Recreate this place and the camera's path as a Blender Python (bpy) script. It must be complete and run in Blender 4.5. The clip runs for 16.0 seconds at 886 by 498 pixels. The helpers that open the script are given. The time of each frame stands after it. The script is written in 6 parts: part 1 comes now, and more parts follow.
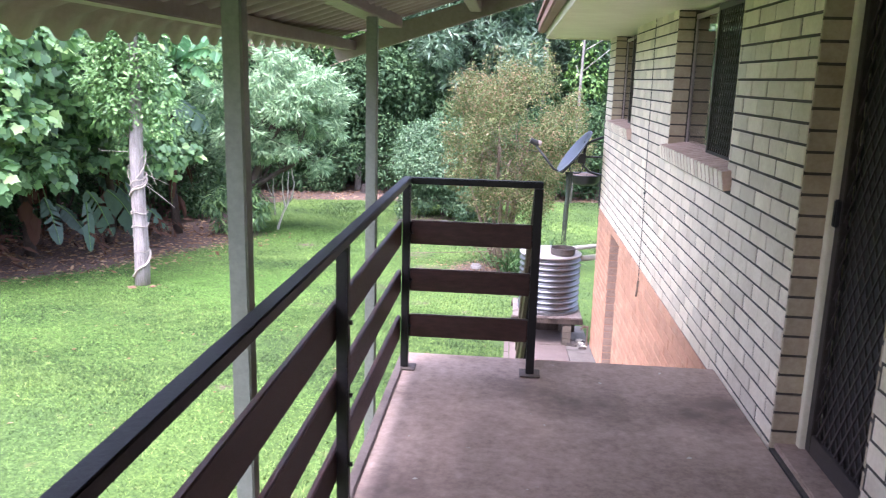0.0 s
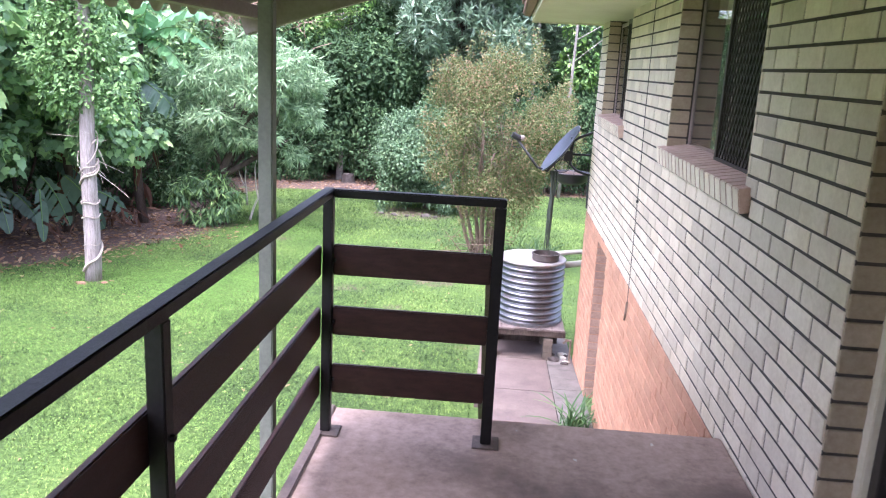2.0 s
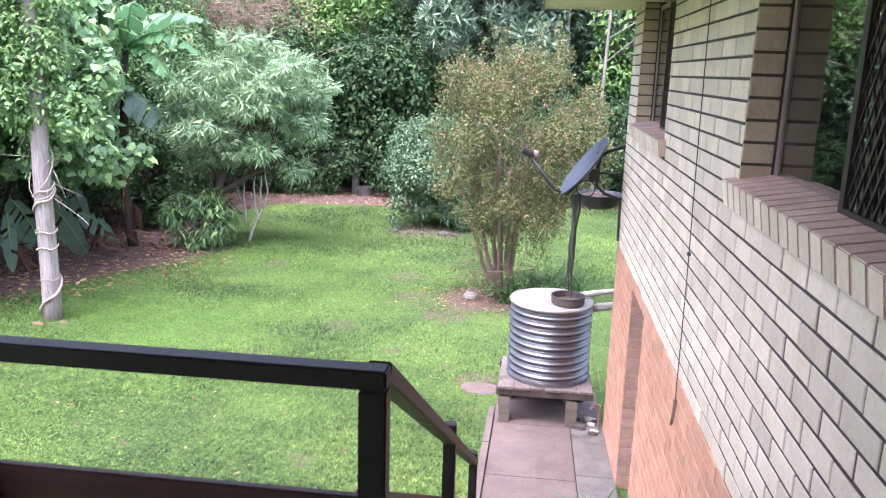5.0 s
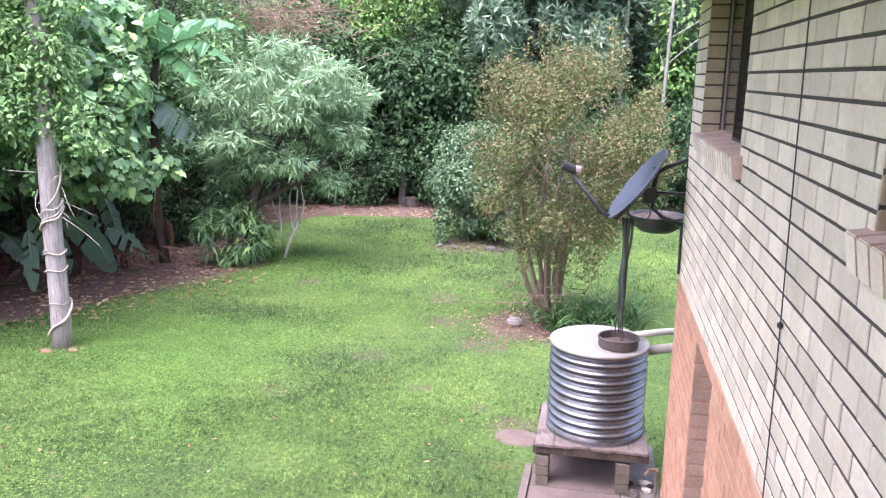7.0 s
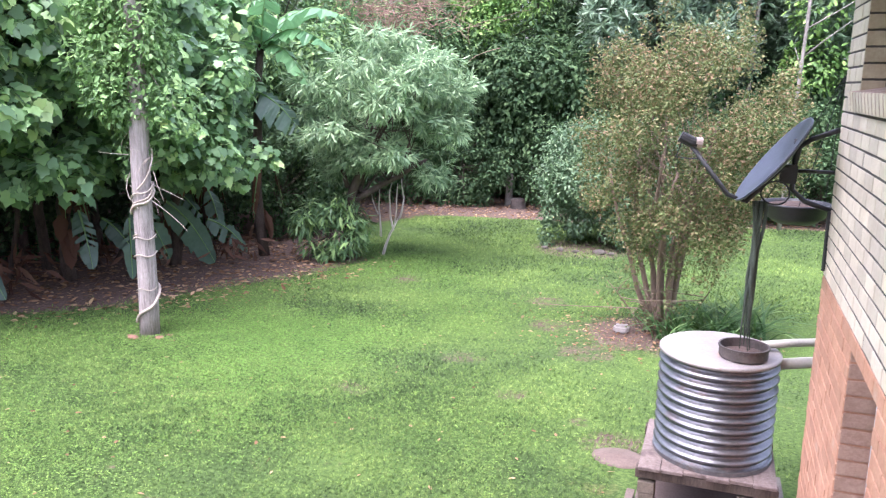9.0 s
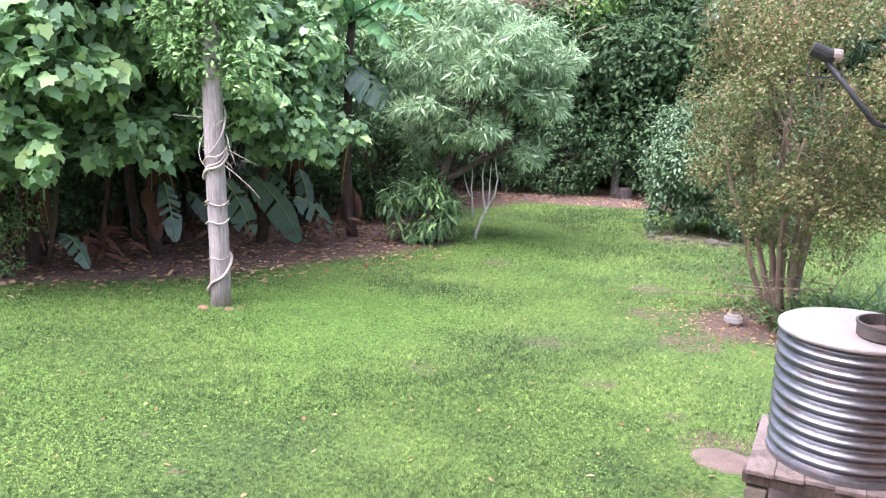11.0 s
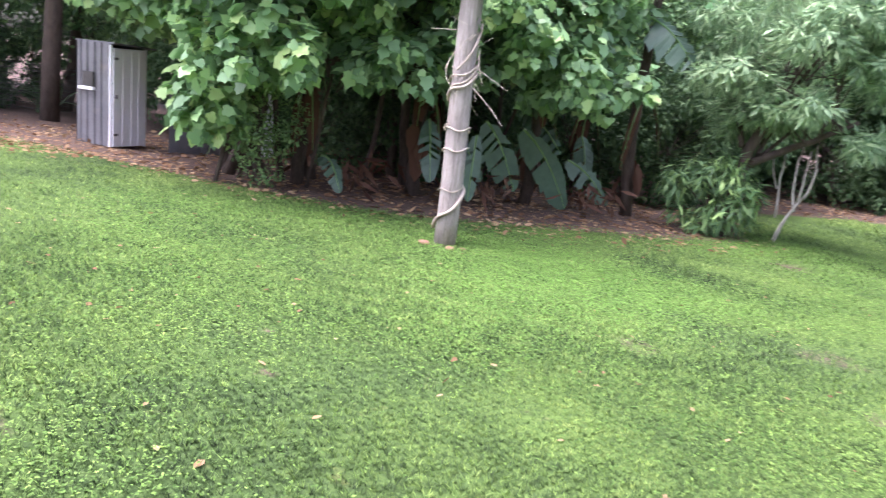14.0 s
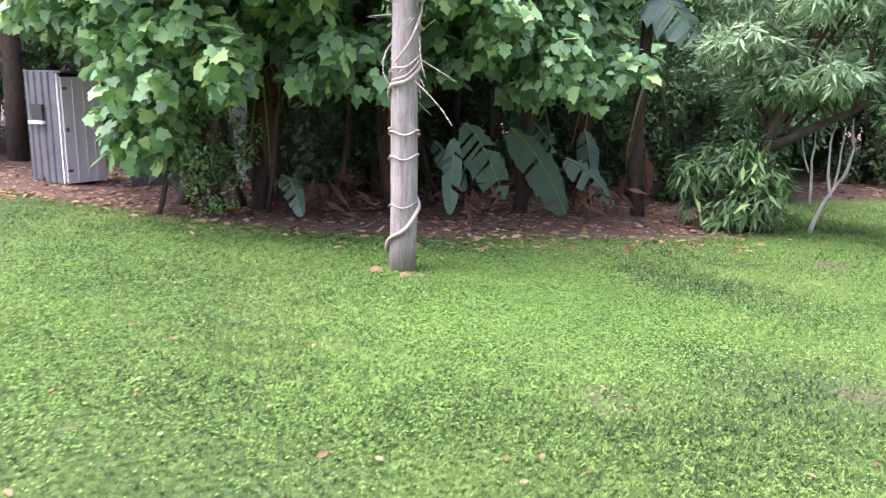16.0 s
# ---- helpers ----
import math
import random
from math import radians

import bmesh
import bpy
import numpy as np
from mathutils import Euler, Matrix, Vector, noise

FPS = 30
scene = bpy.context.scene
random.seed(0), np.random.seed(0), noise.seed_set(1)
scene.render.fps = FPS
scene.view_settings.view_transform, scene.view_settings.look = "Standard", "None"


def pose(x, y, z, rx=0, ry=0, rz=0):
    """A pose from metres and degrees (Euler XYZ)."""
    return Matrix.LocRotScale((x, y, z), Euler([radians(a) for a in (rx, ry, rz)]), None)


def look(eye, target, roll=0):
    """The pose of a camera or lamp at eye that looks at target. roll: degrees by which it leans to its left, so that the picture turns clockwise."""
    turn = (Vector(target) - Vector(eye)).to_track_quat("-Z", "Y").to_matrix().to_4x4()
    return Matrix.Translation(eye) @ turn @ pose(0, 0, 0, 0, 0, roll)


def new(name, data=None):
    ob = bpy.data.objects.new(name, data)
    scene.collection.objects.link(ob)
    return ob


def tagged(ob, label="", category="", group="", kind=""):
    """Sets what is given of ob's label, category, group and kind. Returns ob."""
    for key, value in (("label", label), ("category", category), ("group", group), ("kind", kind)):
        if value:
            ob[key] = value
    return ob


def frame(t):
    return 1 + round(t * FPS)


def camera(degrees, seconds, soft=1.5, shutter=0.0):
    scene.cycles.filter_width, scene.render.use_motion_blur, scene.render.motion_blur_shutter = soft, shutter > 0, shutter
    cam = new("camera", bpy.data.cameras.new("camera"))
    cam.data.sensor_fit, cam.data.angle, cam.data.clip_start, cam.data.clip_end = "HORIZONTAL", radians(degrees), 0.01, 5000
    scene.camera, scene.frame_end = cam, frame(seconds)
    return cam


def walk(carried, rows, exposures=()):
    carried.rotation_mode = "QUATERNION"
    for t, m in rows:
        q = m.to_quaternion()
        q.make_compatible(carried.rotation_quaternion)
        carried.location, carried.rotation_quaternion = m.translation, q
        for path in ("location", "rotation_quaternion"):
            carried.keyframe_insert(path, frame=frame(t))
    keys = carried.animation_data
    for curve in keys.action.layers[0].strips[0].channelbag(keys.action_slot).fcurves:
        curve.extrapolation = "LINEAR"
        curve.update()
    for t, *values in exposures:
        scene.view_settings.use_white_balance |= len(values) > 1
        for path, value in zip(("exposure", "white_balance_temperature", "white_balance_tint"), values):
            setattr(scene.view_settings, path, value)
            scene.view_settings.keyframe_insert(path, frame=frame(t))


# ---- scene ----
cam = camera(59.3, 16.0, soft=1.1, shutter=0.3)
METRES, EYE, TILT, LEAN, TURN = 9.38, 3.65, 0.0, 0.0, 4.8
ROWS = [
    (0.0, 0.0, 0.0, 0.0, 0.33, -12.42, -1.52),
    (0.5, 0.0058, 0.0121, -0.0006, -1.8, -12.73, -2.39),
    (1.0, 0.0099, 0.0379, 0.0005, -1.89, -13.02, -2.73),
    (1.5, 0.0157, 0.0685, -0.0012, -1.23, -13.22, -2.74),
    (2.0, 0.0237, 0.1025, -0.0015, -0.13, -13.27, -2.84),
    (2.5, 0.0259, 0.1377, -0.003, 0.9, -13.27, -2.24),
    (3.0, 0.0312, 0.171, -0.0022, 1.0, -13.18, -1.53),
    (3.5, 0.0402, 0.2009, -0.005, 0.55, -13.1, -1.3),
    (6.0, 0.0773, 0.3643, -0.0061, 4.13, -12.82, -1.36),
    (6.5, 0.0823, 0.3935, -0.0066, 4.99, -12.7, -0.86),
    (7.0, 0.0899, 0.423, -0.0094, 6.58, -12.6, -0.87),
    (7.5, 0.0928, 0.4475, -0.015, 8.77, -12.45, -0.96),
    (8.0, 0.0899, 0.4693, -0.0259, 10.36, -12.27, -0.94),
    (8.5, 0.0897, 0.4871, -0.0332, 12.16, -12.17, -0.87),
    (9.0, 0.0962, 0.505, -0.0461, 14.93, -12.07, -0.77),
    (9.5, 0.096, 0.5265, -0.0591, 17.3, -12.05, -0.74),
    (12.0, 0.1053, 0.6387, -0.1327, 27.18, -12.0, -1.12),
    (12.5, 0.104, 0.6615, -0.1504, 29.71, -12.0, -1.57),
    (13.0, 0.0987, 0.6889, -0.1662, 32.4, -12.03, -1.32),
    (13.5, 0.098, 0.7232, -0.1827, 36.94, -12.14, -3.3),
    (14.0, 0.0922, 0.7603, -0.1938, 46.92, -12.73, -5.85),
    (14.5, 0.0815, 0.8009, -0.1974, 51.94, -12.63, -3.26),
    (15.0, 0.0703, 0.8434, -0.2042, 51.19, -12.27, -2.02),
    (15.5, 0.0579, 0.8855, -0.2075, 51.07, -12.25, -2.27),
    (16.0, 0.0453, 0.9289, -0.2049, 49.29, -12.2, -1.03),
]
walk(cam, [(t, pose(0, 0, EYE, TILT, LEAN, TURN) @ pose(METRES * x, METRES * y, METRES * z, 90 + pitch, roll, yaw)) for t, x, y, z, yaw, pitch, roll in ROWS],
     exposures=[(0.0, 2.7, 5550, 29), (4.0, 2.53, 5650, 29), (9.0, 2.36, 5800, 28), (12.5, 2.42, 5900, 26), (16.0, 2.45, 5950, 27)])

# ---- light: a bright overcast sky ----
world = bpy.data.worlds.new("overcast_sky")
scene.world = world
world.use_nodes = True
wn = world.node_tree
sky = wn.nodes.new("ShaderNodeTexSky")
sky.sky_type, sky.sun_disc = "NISHITA", False
sky.sun_elevation, sky.sun_rotation = radians(68), radians(-148)
sky.dust_density, sky.air_density = 6.0, 1.0
fade = wn.nodes.new("ShaderNodeHueSaturation")
fade.inputs["Saturation"].default_value = 0.55
wn.links.new(sky.outputs["Color"], fade.inputs["Color"])
wn.links.new(fade.outputs["Color"], wn.nodes["Background"].inputs["Color"])
wn.nodes["Background"].inputs["Strength"].default_value = 0.15
sun = new("sun", bpy.data.lights.new("sun", "SUN"))
sun.data.energy, sun.data.angle, sun.data.color = 0.6, radians(55), (1.0, 0.98, 0.95)
sun.matrix_world = look((-2.6, -4.2, 12), (0, 0, 0))

# ---- materials ----
def links(nt, *pairs):
    for a, b in pairs:
        nt.links.new(a, b)


def noise_node(nt, vec, scale, detail=4.0, rough=0.6):
    n = nt.nodes.new("ShaderNodeTexNoise")
    n.inputs["Scale"].default_value, n.inputs["Detail"].default_value, n.inputs["Roughness"].default_value = scale, detail, rough
    nt.links.new(vec, n.inputs["Vector"])
    return n.outputs["Fac"]


def ramp_node(nt, fac, stops):
    r = nt.nodes.new("ShaderNodeValToRGB")
    while len(r.color_ramp.elements) < len(stops):
        r.color_ramp.elements.new(0.5)
    for e, (p, c) in zip(r.color_ramp.elements, stops):
        e.position, e.color = p, (*c, 1) if len(c) == 3 else c
    nt.links.new(fac, r.inputs["Fac"])
    return r.outputs["Color"]


def mix_node(nt, fac, a, b, kind="MIX"):
    m = nt.nodes.new("ShaderNodeMix")
    m.data_type, m.blend_type = "RGBA", kind
    for sock, v in ((m.inputs[0], fac), (m.inputs[6], a), (m.inputs[7], b)):
        if hasattr(v, "links"):
            nt.links.new(v, sock)
        else:
            sock.default_value = v if isinstance(v, (int, float)) else (*v, 1)
    return m.outputs[2]


def base(name):
    m = bpy.data.materials.new(name)
    m.use_nodes = True
    nt = m.node_tree
    geo = nt.nodes.new("ShaderNodeNewGeometry")
    return m, nt, nt.nodes["Principled BSDF"], geo.outputs["Position"], geo


def bump_to(nt, bsdf, height, strength, dist=0.01):
    b = nt.nodes.new("ShaderNodeBump")
    b.inputs["Strength"].default_value, b.inputs["Distance"].default_value = strength, dist
    links(nt, (height, b.inputs["Height"]), (b.outputs["Normal"], bsdf.inputs["Normal"]))


def surface(name, dark, light, big=1.5, fine=40.0, rough=0.7, bump=0.3, metal=0.0, vary=0.0, stain=None, amount=0.5, spec=0.5, stretch=None):
    """A worn surface: two scales of noise between two colours, an optional stain, and each piece a little different."""
    m, nt, bsdf, pos, geo = base(name)
    if stretch:
        mp = nt.nodes.new("ShaderNodeMapping")
        mp.inputs["Scale"].default_value = stretch
        nt.links.new(pos, mp.inputs["Vector"])
        pos = mp.outputs["Vector"]
    a, b = noise_node(nt, pos, big), noise_node(nt, pos, fine, 6.0, 0.7)
    s = nt.nodes.new("ShaderNodeMath")
    s.operation = "MULTIPLY_ADD"
    s.inputs[1].default_value = 0.5
    links(nt, (b, s.inputs[0]))
    h = nt.nodes.new("ShaderNodeMath")
    h.operation, h.inputs[1].default_value = "MULTIPLY", 0.5
    links(nt, (a, h.inputs[0]), (h.outputs[0], s.inputs[2]))
    col = ramp_node(nt, s.outputs[0], [(0.36, dark), (0.64, light)])
    if stain:
        c = noise_node(nt, pos, big * 0.7 + 0.3, 8.0, 0.65)
        f = ramp_node(nt, c, [(1 - amount, (0, 0, 0)), (min(1.0, 1.16 - amount), (1, 1, 1))])
        col = mix_node(nt, f, col, stain)
    if vary:
        info = nt.nodes.new("ShaderNodeObjectInfo")
        both, wrap = nt.nodes.new("ShaderNodeMath"), nt.nodes.new("ShaderNodeMath")
        both.operation, wrap.operation = "ADD", "FRACT"
        links(nt, (info.outputs["Random"], both.inputs[0]), (geo.outputs["Random Per Island"], both.inputs[1]), (both.outputs[0], wrap.inputs[0]))
        f = ramp_node(nt, wrap.outputs[0], [(0, (1 - vary,) * 3), (1, (1 + vary * 0.4,) * 3)])
        col = mix_node(nt, 1.0, col, f, "MULTIPLY")
    nt.links.new(col, bsdf.inputs["Base Color"])
    bsdf.inputs["Roughness"].default_value, bsdf.inputs["Metallic"].default_value = rough, metal
    bsdf.inputs["Specular IOR Level"].default_value = spec
    if bump:
        bump_to(nt, bsdf, b, bump)
    return m


def foliage(name, stops, rough=0.5, through_it=0.35, gloss=0.4, dapple=0.6, own=0.62, drift=0.0, tuft=0.0):
    """Leaves: each leaf takes its own shade, larger patches drift, and some light passes through."""
    m, nt, bsdf, pos, geo = base(name)
    n = noise_node(nt, pos, dapple, 3.0)
    if drift:
        w = nt.nodes.new("ShaderNodeMix")
        w.inputs[0].default_value = 0.55
        links(nt, (n, w.inputs[2]), (noise_node(nt, pos, drift, 4.0, 0.55), w.inputs[3]))
        s2 = nt.nodes.new("ShaderNodeMath")
        s2.operation, s2.inputs[1].default_value, s2.inputs[2].default_value = "MULTIPLY_ADD", 2.7, -0.85
        nt.links.new(w.outputs[0], s2.inputs[0])
        n = s2.outputs[0]
    s = nt.nodes.new("ShaderNodeMath")
    s.operation, s.inputs[1].default_value = "MULTIPLY_ADD", own
    k = nt.nodes.new("ShaderNodeMath")
    k.operation, k.inputs[1].default_value = "MULTIPLY", 1 - own
    links(nt, (geo.outputs["Random Per Island"], s.inputs[0]), (n, k.inputs[0]), (k.outputs[0], s.inputs[2]))
    col = ramp_node(nt, s.outputs[0], stops)
    if tuft:
        flat = nt.nodes.new("ShaderNodeMapping")
        flat.inputs["Scale"].default_value = (1, 1, 0)
        nt.links.new(pos, flat.inputs["Vector"])
        f = ramp_node(nt, noise_node(nt, flat.outputs["Vector"], tuft, 2.0, 0.7), [(0.37, (0.60, 0.62, 0.60)), (0.50, (1.0, 1.0, 0.98)), (0.63, (1.55, 1.5, 1.36))])
        col = mix_node(nt, 1.0, col, f, "MULTIPLY")
    nt.links.new(col, bsdf.inputs["Base Color"])
    bsdf.inputs["Roughness"].default_value = rough
    bsdf.inputs["Specular IOR Level"].default_value = gloss
    tr = nt.nodes.new("ShaderNodeBsdfTranslucent")
    mx = nt.nodes.new("ShaderNodeMixShader")
    mx.inputs[0].default_value = through_it
    out = nt.nodes["Material Output"]
    links(nt, (col, tr.inputs["Color"]), (bsdf.outputs[0], mx.inputs[1]), (tr.outputs[0], mx.inputs[2]), (mx.outputs[0], out.inputs["Surface"]))
    return m


CONCRETE = surface("landing_concrete", (0.215, 0.148, 0.116), (0.47, 0.345, 0.28), 1.3, 22, 0.72, 0.2, stain=(0.15, 0.104, 0.082), amount=0.46)
PATH_CONCRETE = surface("path_concrete", (0.088, 0.064, 0.055), (0.175, 0.134, 0.116), 2.5, 60, 0.8, 0.3, stain=(0.085, 0.066, 0.056), amount=0.43)
WHITE_BRICK = surface("cream_brick", (0.60, 0.505, 0.38), (0.78, 0.69, 0.555), 5, 45, 0.6, 0.25, vary=0.2, stain=(0.44, 0.375, 0.265), amount=0.36)
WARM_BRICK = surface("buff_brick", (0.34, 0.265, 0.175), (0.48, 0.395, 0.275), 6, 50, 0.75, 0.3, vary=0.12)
ORANGE_BRICK = surface("orange_brick", (0.42, 0.21, 0.128), (0.56, 0.315, 0.20), 5, 40, 0.8, 0.4, vary=0.16, stain=(0.48, 0.34, 0.245), amount=0.4)
MORTAR = surface("grey_mortar", (0.045, 0.039, 0.033), (0.10, 0.087, 0.075), 6, 80, 0.95, 0.5)
ORANGE_MORTAR = surface("orange_mortar", (0.33, 0.165, 0.10), (0.47, 0.26, 0.165), 4, 70, 0.95, 0.5)
RAIL_STEEL = surface("black_rail_steel", (0.005, 0.004, 0.004), (0.014, 0.012, 0.012), 4, 70, 0.5, 0.15, stain=(0.035, 0.026, 0.022), amount=0.36, spec=0.28)
RAIL_BOARD = surface("dark_red_board", (0.020, 0.0085, 0.0065), (0.058, 0.024, 0.018), 3, 60, 0.45, 0.25, stretch=(4, 1, 14), spec=0.28)
POST_PAINT = surface("grey_green_post_paint", (0.16, 0.165, 0.14), (0.24, 0.245, 0.21), 3, 60, 0.5, 0.1)
AWNING = surface("brown_awning_metal", (0.23, 0.185, 0.16), (0.34, 0.28, 0.245), 3, 40, 0.45, 0.1, stain=(0.30, 0.24, 0.20), amount=0.42)
CREAM_PAINT = surface("cream_paint", (0.62, 0.57, 0.42), (0.74, 0.70, 0.55), 3, 40, 0.5, 0.1, stain=(0.45, 0.40, 0.28), amount=0.34)
GUTTER = surface("brown_gutter", (0.16, 0.08, 0.06), (0.24, 0.13, 0.10), 3, 40, 0.5, 0.1)
ZINC = surface("galvanised_steel", (0.15, 0.155, 0.165), (0.27, 0.275, 0.285), 3, 30, 0.38, 0.12, 0.85, stain=(0.20, 0.135, 0.105), amount=0.42)
RUST_TOP = surface("dusty_tank_top", (0.25, 0.225, 0.21), (0.35, 0.325, 0.305), 3, 40, 0.6, 0.2, 0.3, stain=(0.44, 0.25, 0.15), amount=0.38)
BLACK = surface("black_plastic", (0.012, 0.012, 0.013), (0.03, 0.03, 0.032), 6, 80, 0.5, 0.1)
DISH_GREY = surface("dark_dish_grey", (0.035, 0.043, 0.06), (0.06, 0.072, 0.098), 5, 60, 0.4, 0.05)
PVC = surface("aged_pvc", (0.42, 0.40, 0.32), (0.56, 0.53, 0.45), 6, 50, 0.5, 0.1)
OLD_TIMBER = surface("weathered_pole_timber", (0.20, 0.168, 0.155), (0.46, 0.405, 0.385), 5, 22, 0.85, 0.8, stretch=(7, 7, 0.7), stain=(0.15, 0.115, 0.092), amount=0.43)
PALLET = surface("weathered_board", (0.034, 0.027, 0.023), (0.095, 0.079, 0.07), 5, 40, 0.85, 0.5, stain=(0.12, 0.08, 0.06), amount=0.42)
BARK = surface("grey_brown_bark", (0.034, 0.024, 0.018), (0.10, 0.074, 0.057), 6, 30, 0.9, 0.8, stretch=(3, 3, 0.7))
SMOOTH_BARK = surface("tan_smooth_bark", (0.12, 0.082, 0.058), (0.25, 0.18, 0.13), 4, 22, 0.75, 0.4, stretch=(3, 3, 0.7))
PALE_BARK = surface("pale_bark", (0.14, 0.125, 0.11), (0.30, 0.275, 0.245), 6, 25, 0.8, 0.4)
VINE_STEM = surface("dry_vine_stem", (0.33, 0.27, 0.22), (0.56, 0.49, 0.42), 8, 50, 0.85, 0.5)
SHED_GREY = surface("grey_shed_metal", (0.11, 0.11, 0.12), (0.185, 0.185, 0.20), 3, 40, 0.5, 0.1, 0.2, stain=(0.22, 0.20, 0.19), amount=0.4)
SHED_WHITE = surface("chalky_white_metal", (0.80, 0.80, 0.85), (0.90, 0.90, 0.93), 3, 40, 0.55, 0.1)
DARK_METAL = surface("dark_screen_metal", (0.02, 0.017, 0.015), (0.05, 0.04, 0.036), 6, 60, 0.45, 0.1)
STONE = surface("pale_stone", (0.17, 0.155, 0.14), (0.34, 0.315, 0.29), 7, 50, 0.9, 0.6)
TERRACOTTA = surface("broken_terracotta", (0.17, 0.085, 0.055), (0.30, 0.165, 0.11), 6, 50, 0.85, 0.4)
# Near-black colour that paints in the dimness behind door grille and shed vent.
DARK_ROOM = surface("painted_dim_interior", (0.03, 0.03, 0.03), (0.06, 0.055, 0.05), 2, 20, 0.9, 0.1)
PLASTER = surface("plaster", (0.5, 0.47, 0.42), (0.6, 0.57, 0.52), 2, 30, 0.9, 0.1)
SOIL = surface("potting_soil", (0.04, 0.025, 0.018), (0.10, 0.065, 0.05), 9, 90, 0.95, 0.8)
CLOTH = surface("faded_shade_cloth", (0.035, 0.045, 0.035), (0.08, 0.10, 0.075), 7, 120, 0.95, 0.6)
GREY_PAINT = surface("blue_grey_door_paint", (0.42, 0.46, 0.50), (0.55, 0.59, 0.63), 3, 40, 0.5, 0.1)

DARK_STONE = surface("mossy_dark_stone", (0.05, 0.045, 0.036), (0.13, 0.115, 0.095), 9, 50, 0.9, 0.6)

GLASS = bpy.data.materials.new("window_glass")
GLASS.use_nodes = True
_g = GLASS.node_tree.nodes["Principled BSDF"]
_g.inputs["Base Color"].default_value = (0.9, 0.95, 0.93, 1)
_g.inputs["Roughness"].default_value, _g.inputs["Transmission Weight"].default_value, _g.inputs["IOR"].default_value = 0.01, 1.0, 1.5

VINE_LEAF = foliage("broad_vine_leaf", [(0.12, (0.092, 0.169, 0.083)), (0.45, (0.198, 0.353, 0.161)), (0.72, (0.366, 0.587, 0.238)), (0.95, (0.622, 0.727, 0.279))], 0.42, 0.3, 0.5)
IVY_LEAF = foliage("small_vine_leaf", [(0.15, (0.084, 0.163, 0.062)), (0.6, (0.231, 0.400, 0.142)), (0.95, (0.423, 0.620, 0.224))], 0.5, 0.35)
WILLOW_LEAF = foliage("narrow_grey_green_leaf", [(0.12, (0.101, 0.188, 0.096)), (0.5, (0.259, 0.401, 0.208)), (0.95, (0.549, 0.700, 0.406))], 0.5, 0.3)
MYRTLE_LEAF = foliage("autumn_myrtle_leaf", [(0.1, (0.062, 0.086, 0.030)), (0.44, (0.135, 0.178, 0.062)), (0.62, (0.205, 0.208, 0.086)), (0.78, (0.285, 0.205, 0.118)), (0.97, (0.310, 0.152, 0.100))], 0.6, 0.35, 0.25, 0.9)
HEDGE_LEAF = foliage("hedge_leaf", [(0.15, (0.044, 0.090, 0.043)), (0.55, (0.110, 0.197, 0.092)), (0.95, (0.254, 0.362, 0.182))], 0.45, 0.25)
FOREST_LEAF = foliage("forest_leaf", [(0.12, (0.048, 0.097, 0.042)), (0.5, (0.121, 0.229, 0.095)), (0.95, (0.317, 0.484, 0.158))], 0.5, 0.3, 0.35, 0.35)
# Forest leaf taken darker: the woods' deep shade is put into its colour.
UNDER_LEAF = foliage("shade_painted_understorey_leaf", [(0.12, (0.032, 0.068, 0.032)), (0.5, (0.068, 0.128, 0.055)), (0.95, (0.135, 0.215, 0.085))], 0.62, 0.3, 0.18, 0.6)
BRIGHT_LEAF = foliage("bright_forest_leaf", [(0.12, (0.058, 0.131, 0.037)), (0.5, (0.143, 0.284, 0.070)), (0.95, (0.386, 0.574, 0.160))], 0.5, 0.35, 0.35, 0.35)
ROSETTE_LEAF = foliage("glossy_rosette_leaf", [(0.12, (0.073, 0.126, 0.075)), (0.5, (0.152, 0.245, 0.148)), (0.95, (0.311, 0.410, 0.247))], 0.35, 0.2, 0.6, 0.5)
BANANA_LEAF = foliage("banana_leaf", [(0.1, (0.071, 0.178, 0.081)), (0.6, (0.163, 0.356, 0.153)), (0.95, (0.337, 0.590, 0.241))], 0.35, 0.35, 0.55)
DULL_BANANA = foliage("dull_banana_leaf", [(0.1, (0.040, 0.080, 0.050)), (0.9, (0.125, 0.21, 0.14))], 0.35, 0.2, 0.55, 7.0, 0.3)
DRY_LEAF = foliage("dry_leaf", [(0.1, (0.112, 0.060, 0.034)), (0.5, (0.275, 0.162, 0.092)), (0.85, (0.450, 0.324, 0.196)), (0.97, (0.600, 0.480, 0.299))], 0.8, 0.2, 0.2)
DEAD_LEAF = foliage("dead_brown_leaf", [(0.1, (0.056, 0.027, 0.019)), (0.9, (0.195, 0.108, 0.072))], 0.85, 0.15, 0.15)
GRASS_BLADE = foliage("grass_blade", [(0.14, (0.022, 0.040, 0.016)), (0.36, (0.058, 0.103, 0.032)), (0.54, (0.124, 0.205, 0.057)), (0.72, (0.200, 0.290, 0.085)), (0.92, (0.289, 0.364, 0.118))], 0.65, 0.35, 0.25, 5.5, 0.38, 0.55, 17.0)
STRAP_LEAF = foliage("strap_leaf", [(0.1, (0.034, 0.091, 0.027)), (0.6, (0.099, 0.197, 0.064)), (0.95, (0.255, 0.353, 0.128))], 0.45, 0.25)
TWIG = foliage("dry_twigs", [(0.1, (0.18, 0.12, 0.09)), (0.9, (0.38, 0.27, 0.21))], 0.9, 0.0, 0.1)


